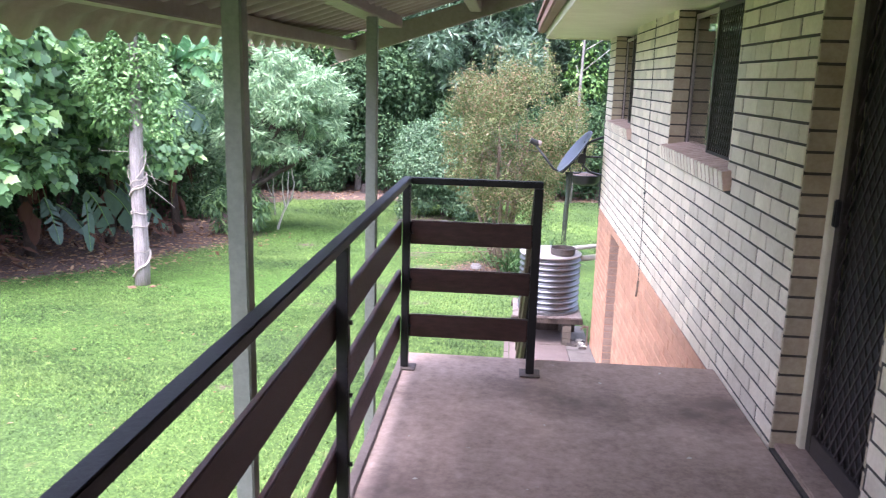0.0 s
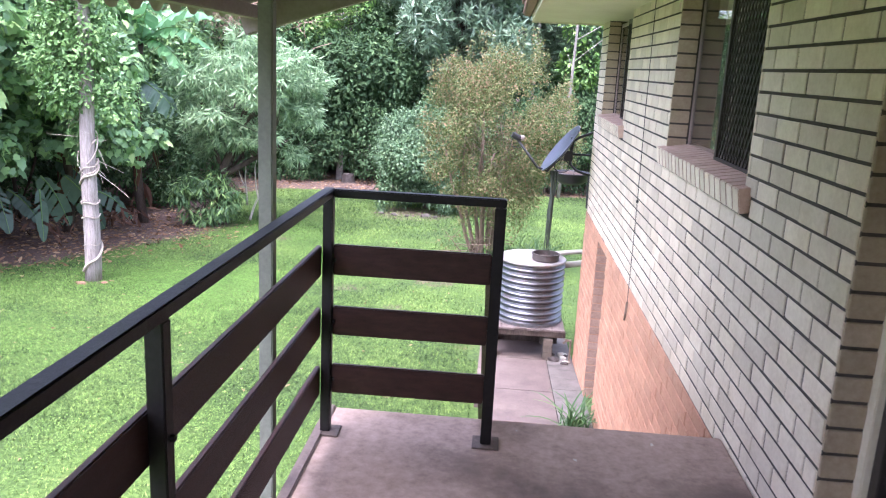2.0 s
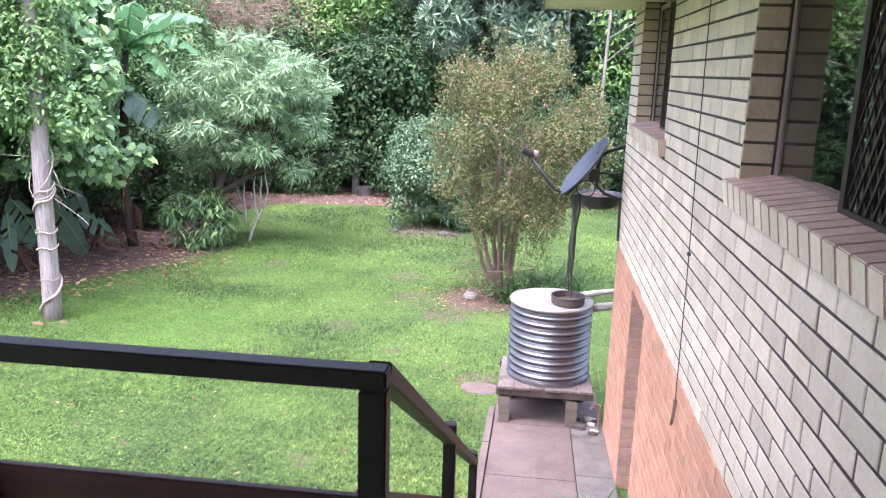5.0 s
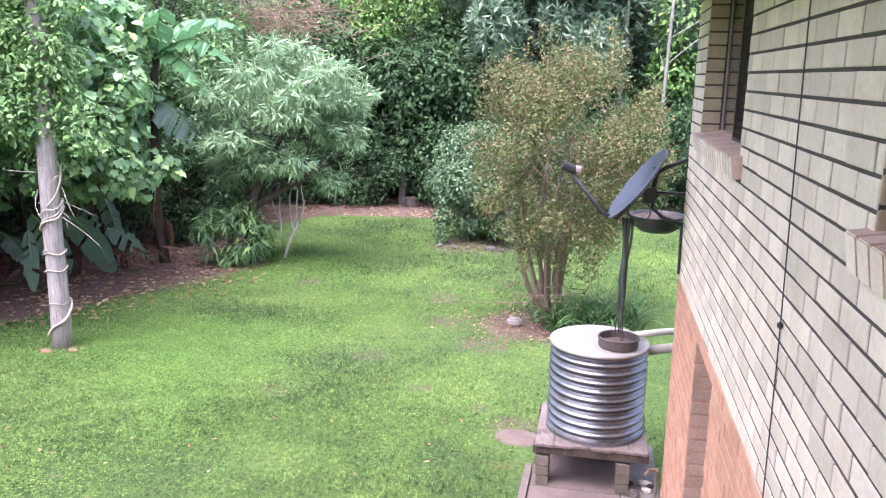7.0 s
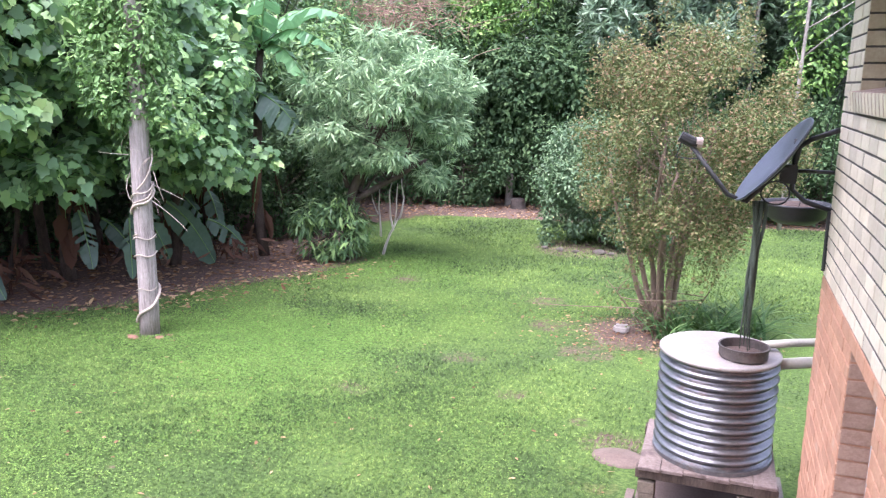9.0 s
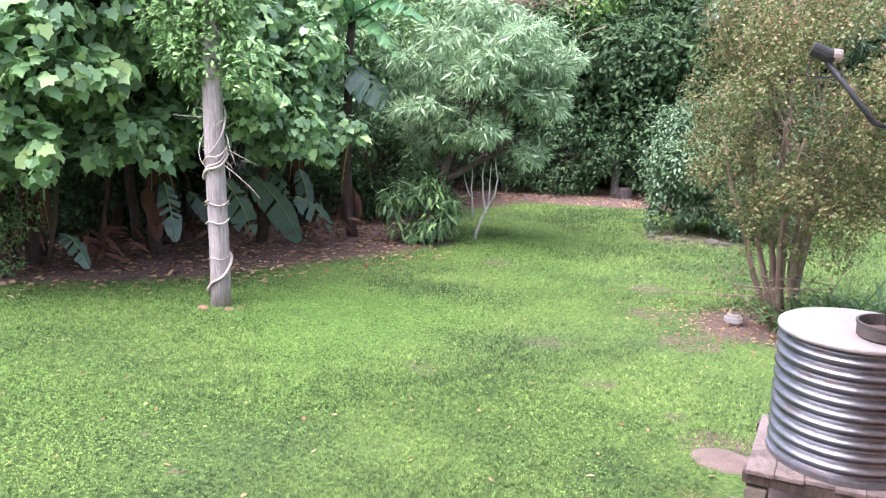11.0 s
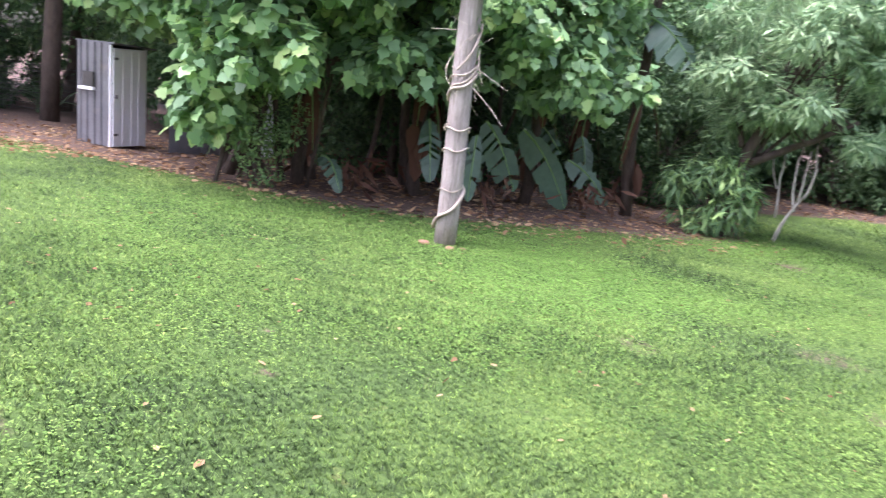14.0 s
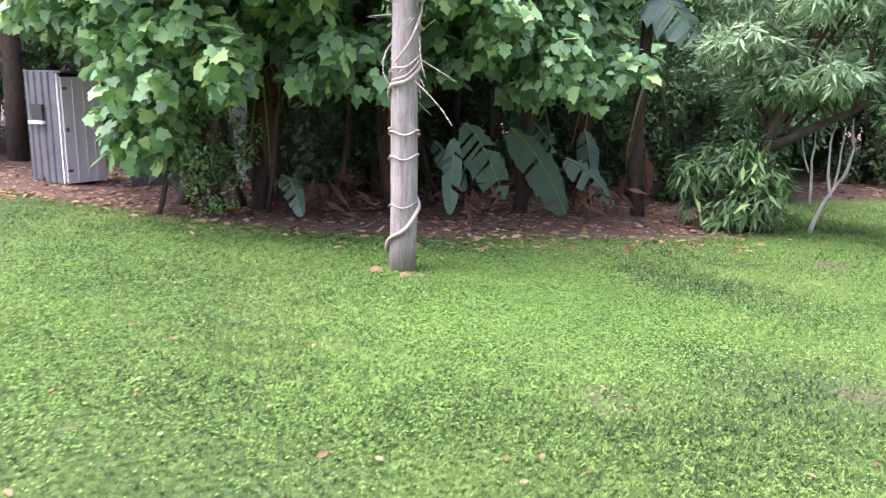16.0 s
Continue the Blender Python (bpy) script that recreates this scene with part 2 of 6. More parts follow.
def ground_material():
    """Lawn and bare bed in one sheet: the bed follows the mask laid down with the ground."""
    m, nt, bsdf, pos, geo = base("lawn_and_bed")
    a = noise_node(nt, pos, 0.55, 4.0, 0.6)
    b = noise_node(nt, pos, 24.0, 8.0, 0.75)
    c = noise_node(nt, pos, 3.0, 5.0, 0.65)
    lawn = ramp_node(nt, b, [(0.30, (0.028, 0.048, 0.016)), (0.50, (0.085, 0.14, 0.036)), (0.70, (0.17, 0.245, 0.066))])
    patch = ramp_node(nt, a, [(0.38, (0.62, 0.66, 0.75)), (0.62, (1.05, 1.08, 0.95))])
    lawn = mix_node(nt, 0.85, lawn, patch, "MULTIPLY")
    bare = ramp_node(nt, c, [(0.62, (0, 0, 0)), (0.80, (0.55, 0.55, 0.55))])
    lawn = mix_node(nt, bare, lawn, (0.215, 0.16, 0.085))
    dirt = ramp_node(nt, b, [(0.30, (0.048, 0.033, 0.027)), (0.52, (0.128, 0.088, 0.072)), (0.72, (0.26, 0.182, 0.147))])
    at = nt.nodes.new("ShaderNodeAttribute")
    at.attribute_name = "bed"
    add = nt.nodes.new("ShaderNodeMath")
    add.operation, add.inputs[1].default_value = "MULTIPLY_ADD", 0.9
    off = nt.nodes.new("ShaderNodeMath")
    off.operation, off.inputs[1].default_value = "SUBTRACT", 0.45
    c2 = noise_node(nt, pos, 4.5, 8.0, 0.75)
    links(nt, (c2, add.inputs[0]), (at.outputs["Fac"], off.inputs[0]), (off.outputs[0], add.inputs[2]))
    f = ramp_node(nt, add.outputs[0], [(0.42, (0, 0, 0)), (0.60, (1, 1, 1))])
    nt.links.new(mix_node(nt, f, lawn, dirt), bsdf.inputs["Base Color"])
    bsdf.inputs["Roughness"].default_value, bsdf.inputs["Specular IOR Level"].default_value = 0.9, 0.15
    bump_to(nt, bsdf, b, 0.7, 0.03)
    return m


GROUND = ground_material()


# ---- building helpers ----
def mesh_from(name, verts, faces, smooth=False):
    me = bpy.data.meshes.new(name)
    me.from_pydata([tuple(v) for v in verts], [], faces)
    if smooth:
        me.shade_smooth()
    return me


def take(bm, name, smooth=False):
    me = bpy.data.meshes.new(name)
    bmesh.ops.recalc_face_normals(bm, faces=bm.faces)
    bm.to_mesh(me)
    bm.free()
    if smooth:
        me.shade_smooth()
    return me


def thing(name, at, label, category, group="", kind=""):
    ob = new(name)
    ob.empty_display_size = 0.2
    ob.matrix_basis = Matrix.Translation(at)
    return tagged(ob, label, category, group, kind)


def part(name, data, material, parent, label="", smooth=False):
    """One mesh object, built in world metres, under a thing or a part."""
    me = take(data, name, smooth) if isinstance(data, bmesh.types.BMesh) else data
    if material and not me.materials:
        me.materials.append(material)
    ob = new(name, me)
    if parent:
        ob.parent = parent
        ob.matrix_parent_inverse = Matrix.Identity(4) if parent.parent else parent.matrix_basis.inverted()
    if label:
        ob["label"] = label
    return ob


def box(x0, y0, z0, x1, y1, z1, bevel=0.0, bm=None, m=None):
    bm = bm or bmesh.new()
    r = bmesh.ops.create_cube(bm, size=1.0)
    c = Matrix.Translation(((x0 + x1) / 2, (y0 + y1) / 2, (z0 + z1) / 2)) @ Matrix.Diagonal((abs(x1 - x0), abs(y1 - y0), abs(z1 - z0), 1))
    bmesh.ops.transform(bm, matrix=(m @ c) if m else c, verts=r["verts"])
    if bevel:
        es = list({e for v in r["verts"] for e in v.link_edges})
        bmesh.ops.bevel(bm, geom=es, offset=bevel, segments=2, affect="EDGES")
    return bm


def tube(points, radii, sides=8, bm=None, cap=True):
    """A round tapered tube through points."""
    bm = bm or bmesh.new()
    rings, up = [], Vector((0.13, 0.27, 0.95))
    pts = [Vector(p) for p in points]
    if not hasattr(radii, "__len__"):
        radii = [radii] * len(pts)
    for i, p in enumerate(pts):
        d = (pts[min(i + 1, len(pts) - 1)] - pts[max(i - 1, 0)]).normalized()
        if abs(d.dot(up)) > 0.98:
            up = Vector((1, 0.1, 0))
        a = d.cross(up).normalized()
        b = d.cross(a)
        rings.append([bm.verts.new(p + radii[i] * (math.cos(k * math.tau / sides) * a + math.sin(k * math.tau / sides) * b)) for k in range(sides)])
    for r0, r1 in zip(rings, rings[1:]):
        for k in range(sides):
            bm.faces.new((r0[k], r0[(k + 1) % sides], r1[(k + 1) % sides], r1[k]))
    if cap:
        bm.faces.new(rings[0][::-1])
        bm.faces.new(rings[-1])
    return bm


def lathe(profile, centre, sides=48, bm=None):
    """Turn (radius, height) pairs round a vertical axis."""
    bm = bm or bmesh.new()
    c, rings = Vector(centre), []
    for r, h in profile:
        rings.append([bm.verts.new(c + Vector((r * math.cos(k * math.tau / sides), r * math.sin(k * math.tau / sides), h))) for k in range(sides)])
    for r0, r1 in zip(rings, rings[1:]):
        for k in range(sides):
            bm.faces.new((r0[k], r0[(k + 1) % sides], r1[(k + 1) % sides], r1[k]))
    return bm


def beam(a, b, w, h, bevel=0.0, bm=None):
    """A rectangular bar from a to b, w wide (level) and h deep."""
    a, b = Vector(a), Vector(b)
    d = b - a
    x = d.normalized()
    y = Vector((0, 0, 1)).cross(x)
    y = y.normalized() if y.length > 1e-4 else Vector((0, 1, 0))
    z = x.cross(y)
    m = Matrix.Translation((a + b) / 2) @ Matrix((x, y, z)).transposed().to_4x4()
    return box(-d.length / 2, -w / 2, -h / 2, d.length / 2, w / 2, h / 2, bevel, bm, m)


def ground_z(x, y):
    s = -0.363 + 0.55 * math.exp(-(max(y, 7.1) - 9.35) / 6.6)
    return s + 0.02 * math.sin(0.9 * x + 0.4 * y) * math.sin(0.7 * y)


BED = [(7.0, -17.5), (8.6, -14.4), (10.3, -12.4), (11.2, -10.2), (13.5, -7.75), (14.5, -7.3), (15.6, -6.9), (16.6, -6.4), (18.3, -5.9),
       (20.0, -7.2), (22.0, -7.8), (24.2, -7.0), (24.7, -4.0), (25.4, 0.0), (27.5, 8.0), (31.0, 60.0)]


def bed_edge(y):
    return float(np.interp(y, [p[0] for p in BED], [p[1] for p in BED]))


# leaf outlines: x across, y along the leaf, z lift; each is (points, faces)
def outline(pts, faces=None):
    return np.array(pts, float), faces or [tuple(range(len(pts)))]


LOBED = outline([(0, 0, 0), (0.26, -0.13, .03), (0.52, 0.10, .0), (0.36, 0.34, .05), (0.44, 0.56, .0), (0.22, 0.70, .03), (0, 1.0, -.07),
                 (-0.22, 0.70, .03), (-0.44, 0.56, .0), (-0.36, 0.34, .05), (-0.52, 0.10, .0), (-0.26, -0.13, .03)],
                [(0, 1, 2, 3), (0, 3, 4, 5), (0, 5, 6, 7), (0, 7, 8, 9), (0, 9, 10, 11)])
OVAL = outline([(0, 0, 0), (0.24, 0.35, .05), (0.17, 0.75, .02), (0, 1, -.05), (-0.17, 0.75, .02), (-0.24, 0.35, .05)], [(0, 1, 2, 3), (0, 3, 4, 5)])
NARROW = outline([(0, 0, 0), (0.09, 0.4, .0), (0, 1, -.12), (-0.09, 0.4, .0)])
SMALL = outline([(0, 0, 0), (0.3, 0.5, .06), (0, 1, 0), (-0.3, 0.5, .06)])
BLADE = outline([(-0.06, 0, 0), (0.06, 0, 0), (0, 1, 0.25)])


def leaves(name, shape, at, along, normal, size):
    """One mesh of many leaves. at: places; along: where each tip points; normal: where its face looks; size: lengths."""
    pts, faces = shape
    at, along, normal = (np.asarray(v, float) for v in (at, along, normal))
    n, k = len(at), len(pts)
    y = along / (np.linalg.norm(along, axis=1, keepdims=True) + 1e-9)
    x = np.cross(y, normal)
    x /= np.linalg.norm(x, axis=1, keepdims=True) + 1e-9
    z = np.cross(x, y)
    s = np.asarray(size, float).reshape(-1, 1, 1)
    v = at[:, None, :] + s * (pts[None, :, 0:1] * x[:, None] + pts[None, :, 1:2] * y[:, None] + pts[None, :, 2:3] * z[:, None])
    me = bpy.data.meshes.new(name)
    loops = np.concatenate([np.array(f) for f in faces])
    lens = np.array([len(f) for f in faces])
    me.vertices.add(n * k)
    me.vertices.foreach_set("co", v.reshape(-1))
    me.loops.add(n * len(loops))
    me.loops.foreach_set("vertex_index", (loops[None, :] + k * np.arange(n)[:, None]).reshape(-1).astype(np.int32))
    me.polygons.add(n * len(faces))
    starts = np.concatenate([[0], np.cumsum(lens)[:-1]])
    me.polygons.foreach_set("loop_start", (starts[None, :] + len(loops) * np.arange(n)[:, None]).reshape(-1).astype(np.int32))
    me.update(calc_edges=True)
    me.validate()
    return me


def blobs(rng, centres, radii, per_area, shell=0.55):
    """Places on and just inside rounded clumps, with the outward direction of each."""
    pos, out = [], []
    for c, r in zip(centres, radii):
        r = np.asarray(r, float) * np.ones(3)
        n = max(4, int(per_area * 4 * math.pi * (r[0] * r[1] * r[2]) ** (2 / 3)))
        d = rng.normal(size=(n, 3))
        d /= np.linalg.norm(d, axis=1, keepdims=True)
        k = shell + (1 - shell) * rng.random((n, 1)) ** 0.5
        pos.append(np.asarray(c) + d * r * k)
        out.append(d)
    return np.concatenate(pos), np.concatenate(out)


def clumps(rng, lo, hi, n, r0, r1):
    """Clump centres spread in an ellipsoid between two corners, with sizes."""
    lo, hi = np.asarray(lo, float), np.asarray(hi, float)
    d = rng.normal(size=(n, 3))
    d /= np.linalg.norm(d, axis=1, keepdims=True)
    k = (0.35 + 0.65 * rng.random((n, 1))) ** 0.6
    return (lo + hi) / 2 + d * k * (hi - lo) / 2, r0 + (r1 - r0) * rng.random(n)


def limb(start, end, r0, r1, bend=0.15, rng=None, n=6, sides=7, bm=None):
    a, b = Vector(start), Vector(end)
    off = Vector((rng.normal(), rng.normal(), 0)) * bend * (b - a).length
    pts = [a.lerp(b, i / n) + off * math.sin(math.pi * i / n) * 0.5 + Vector((rng.normal(), rng.normal(), 0)) * r0 * 0.25 for i in range(n + 1)]
    return tube(pts, [r0 + (r1 - r0) * i / n for i in range(n + 1)], sides, bm)
# ---- the ground ----
BARE = ((-1.5, 8.9, 0.22), (-2.3, 10.0, 0.16), (-3.2, 8.9, 0.12), (-4.6, 17.2, 0.45), (-1.6, 15.2, 0.5), (-3.9, 9.3, 0.12), (-4.4, 11.0, 0.10), (-2.9, 7.6, 0.25), (-0.6, 11.9, 0.2), (-0.9, 14.2, 0.55), (-2.3, 13.4, 0.4), (-1.9, 16.6, 0.5), (-3.0, 11.8, 0.3), (-1.4, 12.4, 0.3))


def build_ground():
    xs = sorted(set([-400, -200, -100, -60, -40, -30, -24] + [round(-20 + 0.16 * i, 3) for i in range(157)] + [6, 9, 14, 20, 40, 80, 160, 400]))
    ys = sorted(set([-400, -200, -100, -50, -20, -10, -5, -2] + [round(0.16 * i, 3) for i in range(188)] + [31, 34, 38, 45, 60, 90, 150, 250, 400]))
    verts = [(x, y, ground_z(x, y)) for y in ys for x in xs]
    w = len(xs)
    faces = [(j * w + i, j * w + i + 1, (j + 1) * w + i + 1, (j + 1) * w + i) for j in range(len(ys) - 1) for i in range(w - 1)]
    me = mesh_from("ground", verts, faces, True)
    at = me.attributes.new("bed", "FLOAT", "POINT")
    mask = []
    for x, y, z in verts:
        d = bed_edge(y) - x
        v = min(1.0, max(0.0, 0.5 + d / 1.1))
        for cx, cy, r, k in ((-0.3, 15.4, 1.15, 0.66), (-0.15, 11.5, 0.45, 0.6), (-6.3, 12.55, 0.35, 0.7), (-2.2, 21.4, 1.3, 0.7), *((x, y, r, 0.52) for x, y, r in BARE)):
            v = max(v, k * min(1.0, max(0.0, 1.5 - math.hypot(x - cx, y - cy) / r)))
        mask.append(v)
    at.data.foreach_set("value", mask)
    ob = part("ground", me, GROUND, None)
    tagged(ob, "mown green lawn with a bare brown leaf-strewn garden bed", "lawn", kind="structure")


build_ground()

# ---- landing, stairs, path ----
LZ = 2.11
landing = part("landing_slab", box(-0.57, -4.0, LZ - 0.14, 1.177, 4.2, LZ, 0.008), CONCRETE, None)
tagged(landing, "worn brown-grey concrete landing slab with stains", "landing", kind="structure")
kerb = part("landing_edge", box(-0.575, -4.0, LZ - 0.16, -0.53, 4.2, LZ + 0.012, 0.006), PATH_CONCRETE, landing, "pale strip along the slab edge")
under = part("wall_under_landing", box(-0.50, -4.0, -0.3, 1.15, 4.1, LZ - 0.14), ORANGE_MORTAR, None)
tagged(under, "plain orange masonry under the landing slab", "wall", kind="structure")

stairs = thing("staircase", (0.66, 4.2, 0.3), "concrete staircase descending beside the brick house", "stairs")
for i in range(1, 9):
    z = LZ - i * 0.19
    y0 = 4.2 + (i - 1) * 0.31
    part("step", box(0.20, y0, z - 0.19, 1.15, y0 + 0.33, z, 0.008), CONCRETE, stairs)
for x0, x1 in ((0.22, 0.30), (1.04, 1.12)):
    bm = bmesh.new()
    a, b = 4.2, 6.6
    vs = [bm.verts.new((x, y, z)) for x in (x0, x1) for y, z in ((a, LZ - 0.14), (a, LZ - 0.45), (b, 0.2), (b, 0.52))]
    bm.faces.new(vs[:4])
    bm.faces.new(vs[4:][::-1])
    for k in range(4):
        bm.faces.new((vs[k], vs[4 + k], vs[4 + (k + 1) % 4], vs[(k + 1) % 4]))
    part("stringer", bm, CONCRETE, stairs)

path = tagged(new("pavement"), "weathered pinkish concrete path beside the house wall", "path", kind="structure")


def slab(x0, y0, x1, y1, lift=0.03):
    bm = bmesh.new()
    n = 6
    rows = []
    for i in range(n + 1):
        y = y0 + (y1 - y0) * i / n
        rows.append([bm.verts.new((x, y, ground_z(0, y) + z)) for x, z in ((x0, -0.08), (x0, lift), (x1, lift), (x1, -0.08))])
    for a, b in zip(rows, rows[1:]):
        for k in range(3):
            bm.faces.new((a[k], a[k + 1], b[k + 1], b[k]))
    bm.faces.new(rows[0][::-1])
    bm.faces.new(rows[-1])
    return bm


for y0, y1 in ((6.4, 7.55), (7.56, 8.85), (8.86, 10.1), (10.11, 11.3)):
    part("path_slab", slab(0.09, y0, 0.845, y1, 0.045), PATH_CONCRETE, path)
part("path_slab", slab(0.855, 6.4, 1.175, 9.0, 0.036), surface("grey_apron_concrete", (0.10, 0.088, 0.075), (0.20, 0.18, 0.16), 3.5, 60, 0.85, 0.4, stain=(0.05, 0.045, 0.034), amount=0.44), path, "grey narrow apron strip")
part("path_slab", slab(0.855, 9.01, 1.175, 11.3, 0.036), bpy.data.materials["grey_apron_concrete"], path, "grey narrow apron strip")
for y0, y1 in ((8.3, 9.5), (9.52, 10.5)):
    part("path_edging", slab(0.02, y0, 0.08, y1, 0.07), PATH_CONCRETE, path, "pale raised edging strip")

# ---- the house ----
WX, END = 1.177, 10.2
WIN = [(4.36, 6.06), (8.02, 9.62)]
SILL, SOFFIT, SPLIT = 3.205, 4.18, 2.043
DOOR = (2.42, 3.255)
LOW = (8.18, 8.90, 1.965)

wall = tagged(new("wall_east"), "painted cream brick upper wall over orange brick base", "wall", kind="structure")


def wall_piece(y0, y1, z0, z1, mat, x=WX + 0.0045, name="mortar_bed"):
    part(name, box(x, y0, z0, x + 0.225, y1, z1), mat, wall)


wall_piece(-4.0, DOOR[0], SPLIT, SOFFIT + 0.1, MORTAR)
wall_piece(DOOR[0], DOOR[1], SPLIT - 0.3, LZ - 0.0, MORTAR)
wall_piece(DOOR[0], DOOR[1], LZ + 2.06, SOFFIT + 0.1, MORTAR)
wall_piece(DOOR[1], WIN[0][0], SPLIT, SOFFIT + 0.1, MORTAR)
wall_piece(WIN[0][0], WIN[0][1], SPLIT, SILL - 0.115, MORTAR)
wall_piece(WIN[0][1], WIN[1][0], SPLIT, SOFFIT + 0.1, MORTAR)
wall_piece(WIN[1][0], WIN[1][1], SPLIT, SILL - 0.115, MORTAR)
wall_piece(WIN[1][1], END - 0.012, SPLIT, SOFFIT + 0.1, MORTAR)
wall_piece(4.1, LOW[0], -0.3, SPLIT, ORANGE_MORTAR)
wall_piece(LOW[0], LOW[1], LOW[2], SPLIT, ORANGE_MORTAR)
wall_piece(LOW[1], END - 0.012, -0.3, SPLIT, ORANGE_MORTAR)
end = part("wall_north", box(WX + 0.24, END - 0.23, -0.3, 5.2, END - 0.012, SOFFIT + 0.1), MORTAR, None)
tagged(end, "end wall of the brick house", "wall", kind="structure")
south = part("wall_south", box(WX + 0.24, -4.2, -0.3, 5.2, -4.0, SOFFIT + 0.1), MORTAR, None)
tagged(south, "closing end wall of the brick house", "wall", kind="structure")
back = part("wall_inside", box(5.0, -4.0, -0.3, 5.2, END - 0.24, SOFFIT + 0.1), PLASTER, None)
tagged(back, "plain plastered inner wall of the house", "wall", kind="structure")
inner = part("floor", box(WX + 0.24, -4.0, LZ - 0.2, 5.0, END - 0.24, LZ + 0.01), PLASTER, None)
tagged(inner, "plain indoor floor of the house", "floor", kind="structure")

# bricks: two shared meshes, a long one and a half one
CH, CL = 0.0862, 0.24


def brick_mesh(name, length, mat, proud=0.0, h=0.0762):
    b = 0.004
    hl, hh = length / 2, h / 2
    v = [(0.02, -hl, -hh), (0.02, hl, -hh), (0.02, hl, hh), (0.02, -hl, hh), (-proud + b * 0.6, -hl, -hh), (-proud + b * 0.6, hl, -hh), (-proud + b * 0.6, hl, hh), (-proud + b * 0.6, -hl, hh),
         (-proud, -hl + b, -hh + b), (-proud, hl - b, -hh + b), (-proud, hl - b, hh - b), (-proud, -hl + b, hh - b)]
    f = [(8, 11, 10, 9), (4, 8, 9, 5), (5, 9, 10, 6), (6, 10, 11, 7), (7, 11, 8, 4), (0, 4, 5, 1), (1, 5, 6, 2), (2, 6, 7, 3), (3, 7, 4, 0)]
    me = mesh_from(name, v, f)
    me.materials.append(mat)
    return me


def cut(y0, y1, holes):
    """The stretches of y0..y1 left over by the holes."""
    out = [(y0, y1)]
    for h0, h1 in holes:
        out = [s for a, b in out for s in ((a, min(b, h0)), (max(a, h1), b)) if s[1] - s[0] > 0.045]
    return out


def lay_bricks(z0, z1, y0, y1, holes_at, mat, gap, near, rng, proud):
    """Courses in stretcher bond; those in the near stretch become parts, the rest one joined mesh."""
    cache, rest_v, rest_f, count = {}, [], [], 0
    n = int(round((z1 - z0) / CH))
    for c in range(n):
        z = z0 + (c + 0.5) * CH
        for a, b in cut(y0, y1, holes_at(z)):
            k0 = math.floor((a - 0.12 * (c % 2)) / CL)
            k1 = math.ceil((b - 0.12 * (c % 2)) / CL)
            for k in range(k0, k1 + 1):
                s, e = max(a, k * CL + 0.12 * (c % 2)), min(b, (k + 1) * CL + 0.12 * (c % 2))
                if e - s < 0.03:
                    continue
                length = round((e - s - gap) / 0.0025) * 0.0025
                if length not in cache:
                    cache[length] = brick_mesh("brick", length, mat, proud, CH - gap)
                jig = (rng.normal() * 0.0012, 0, 0)
                if near(0.5 * (s + e), z) and count < 300:
                    count += 1
                    ob = part("brick", cache[length], None, wall)
                    ob.matrix_basis = Matrix.Translation((WX + jig[0], (s + e) / 2, z)) @ Euler((rng.normal() * 0.004, 0, 0)).to_matrix().to_4x4()
                else:
                    o = len(rest_v)
                    rest_v += [(p.co.x + WX + jig[0], p.co.y + (s + e) / 2, p.co.z + z) for p in cache[length].vertices]
                    rest_f += [tuple(o + i for i in p.vertices) for p in cache[length].polygons]
    return rest_v, rest_f


def joined_bricks(name, vf, mat):
    me = mesh_from(name, *vf)
    tagged(part(name, me, mat, wall), kind="stuff")


# brick-on-edge sills, window frames, glass, diamond screens
def sill(y0, y1, n):
    for i in range(n):
        a = y0 - 0.0 + (y1 - y0) * i / n
        b = y0 + (y1 - y0) * (i + 1) / n - 0.010
        m = Matrix.Translation((WX, (a + b) / 2, SILL - 0.052)) @ Euler((0, radians(-9), 0)).to_matrix().to_4x4()
        me = take(box(-0.045, -(b - a) / 2, -0.055, 0.20, (b - a) / 2, 0.052, 0.004, None, m), "sill_brick")
        me.materials.append(SILL_BRICK)
        me.materials.append(WHITE_BRICK)
        for p in me.polygons:
            p.material_index = 1 if p.normal.x < -0.6 else 0
        part("sill_brick", me, None, wall)
    part("sill_mortar", box(-0.036, y0 + 0.006, -0.05, 0.20, y1 - 0.018, 0.045, 0, None, Matrix.Translation((WX, 0, SILL - 0.052)) @ Euler((0, radians(-9), 0)).to_matrix().to_4x4()), MORTAR, wall)


SILL_BRICK = surface("pinkish_sill_brick", (0.40, 0.27, 0.21), (0.58, 0.43, 0.35), 7, 50, 0.75, 0.3, vary=0.12)


def reveal(y, face, z0, z1, mat, depth=0.12, x0=WX):
    """Brick ends lining an opening's side; face: -1 looks to lower y."""
    z = z0
    while z < z1 - 0.02:
        h = min(CH, z1 - z) - 0.012
        ya, yb = (y - 0.008, y + 0.012) if face < 0 else (y - 0.012, y + 0.008)
        part("reveal_brick", box(x0 + 0.004, ya, z, x0 + depth, yb, z + h, 0.003), mat, wall)
        z += CH


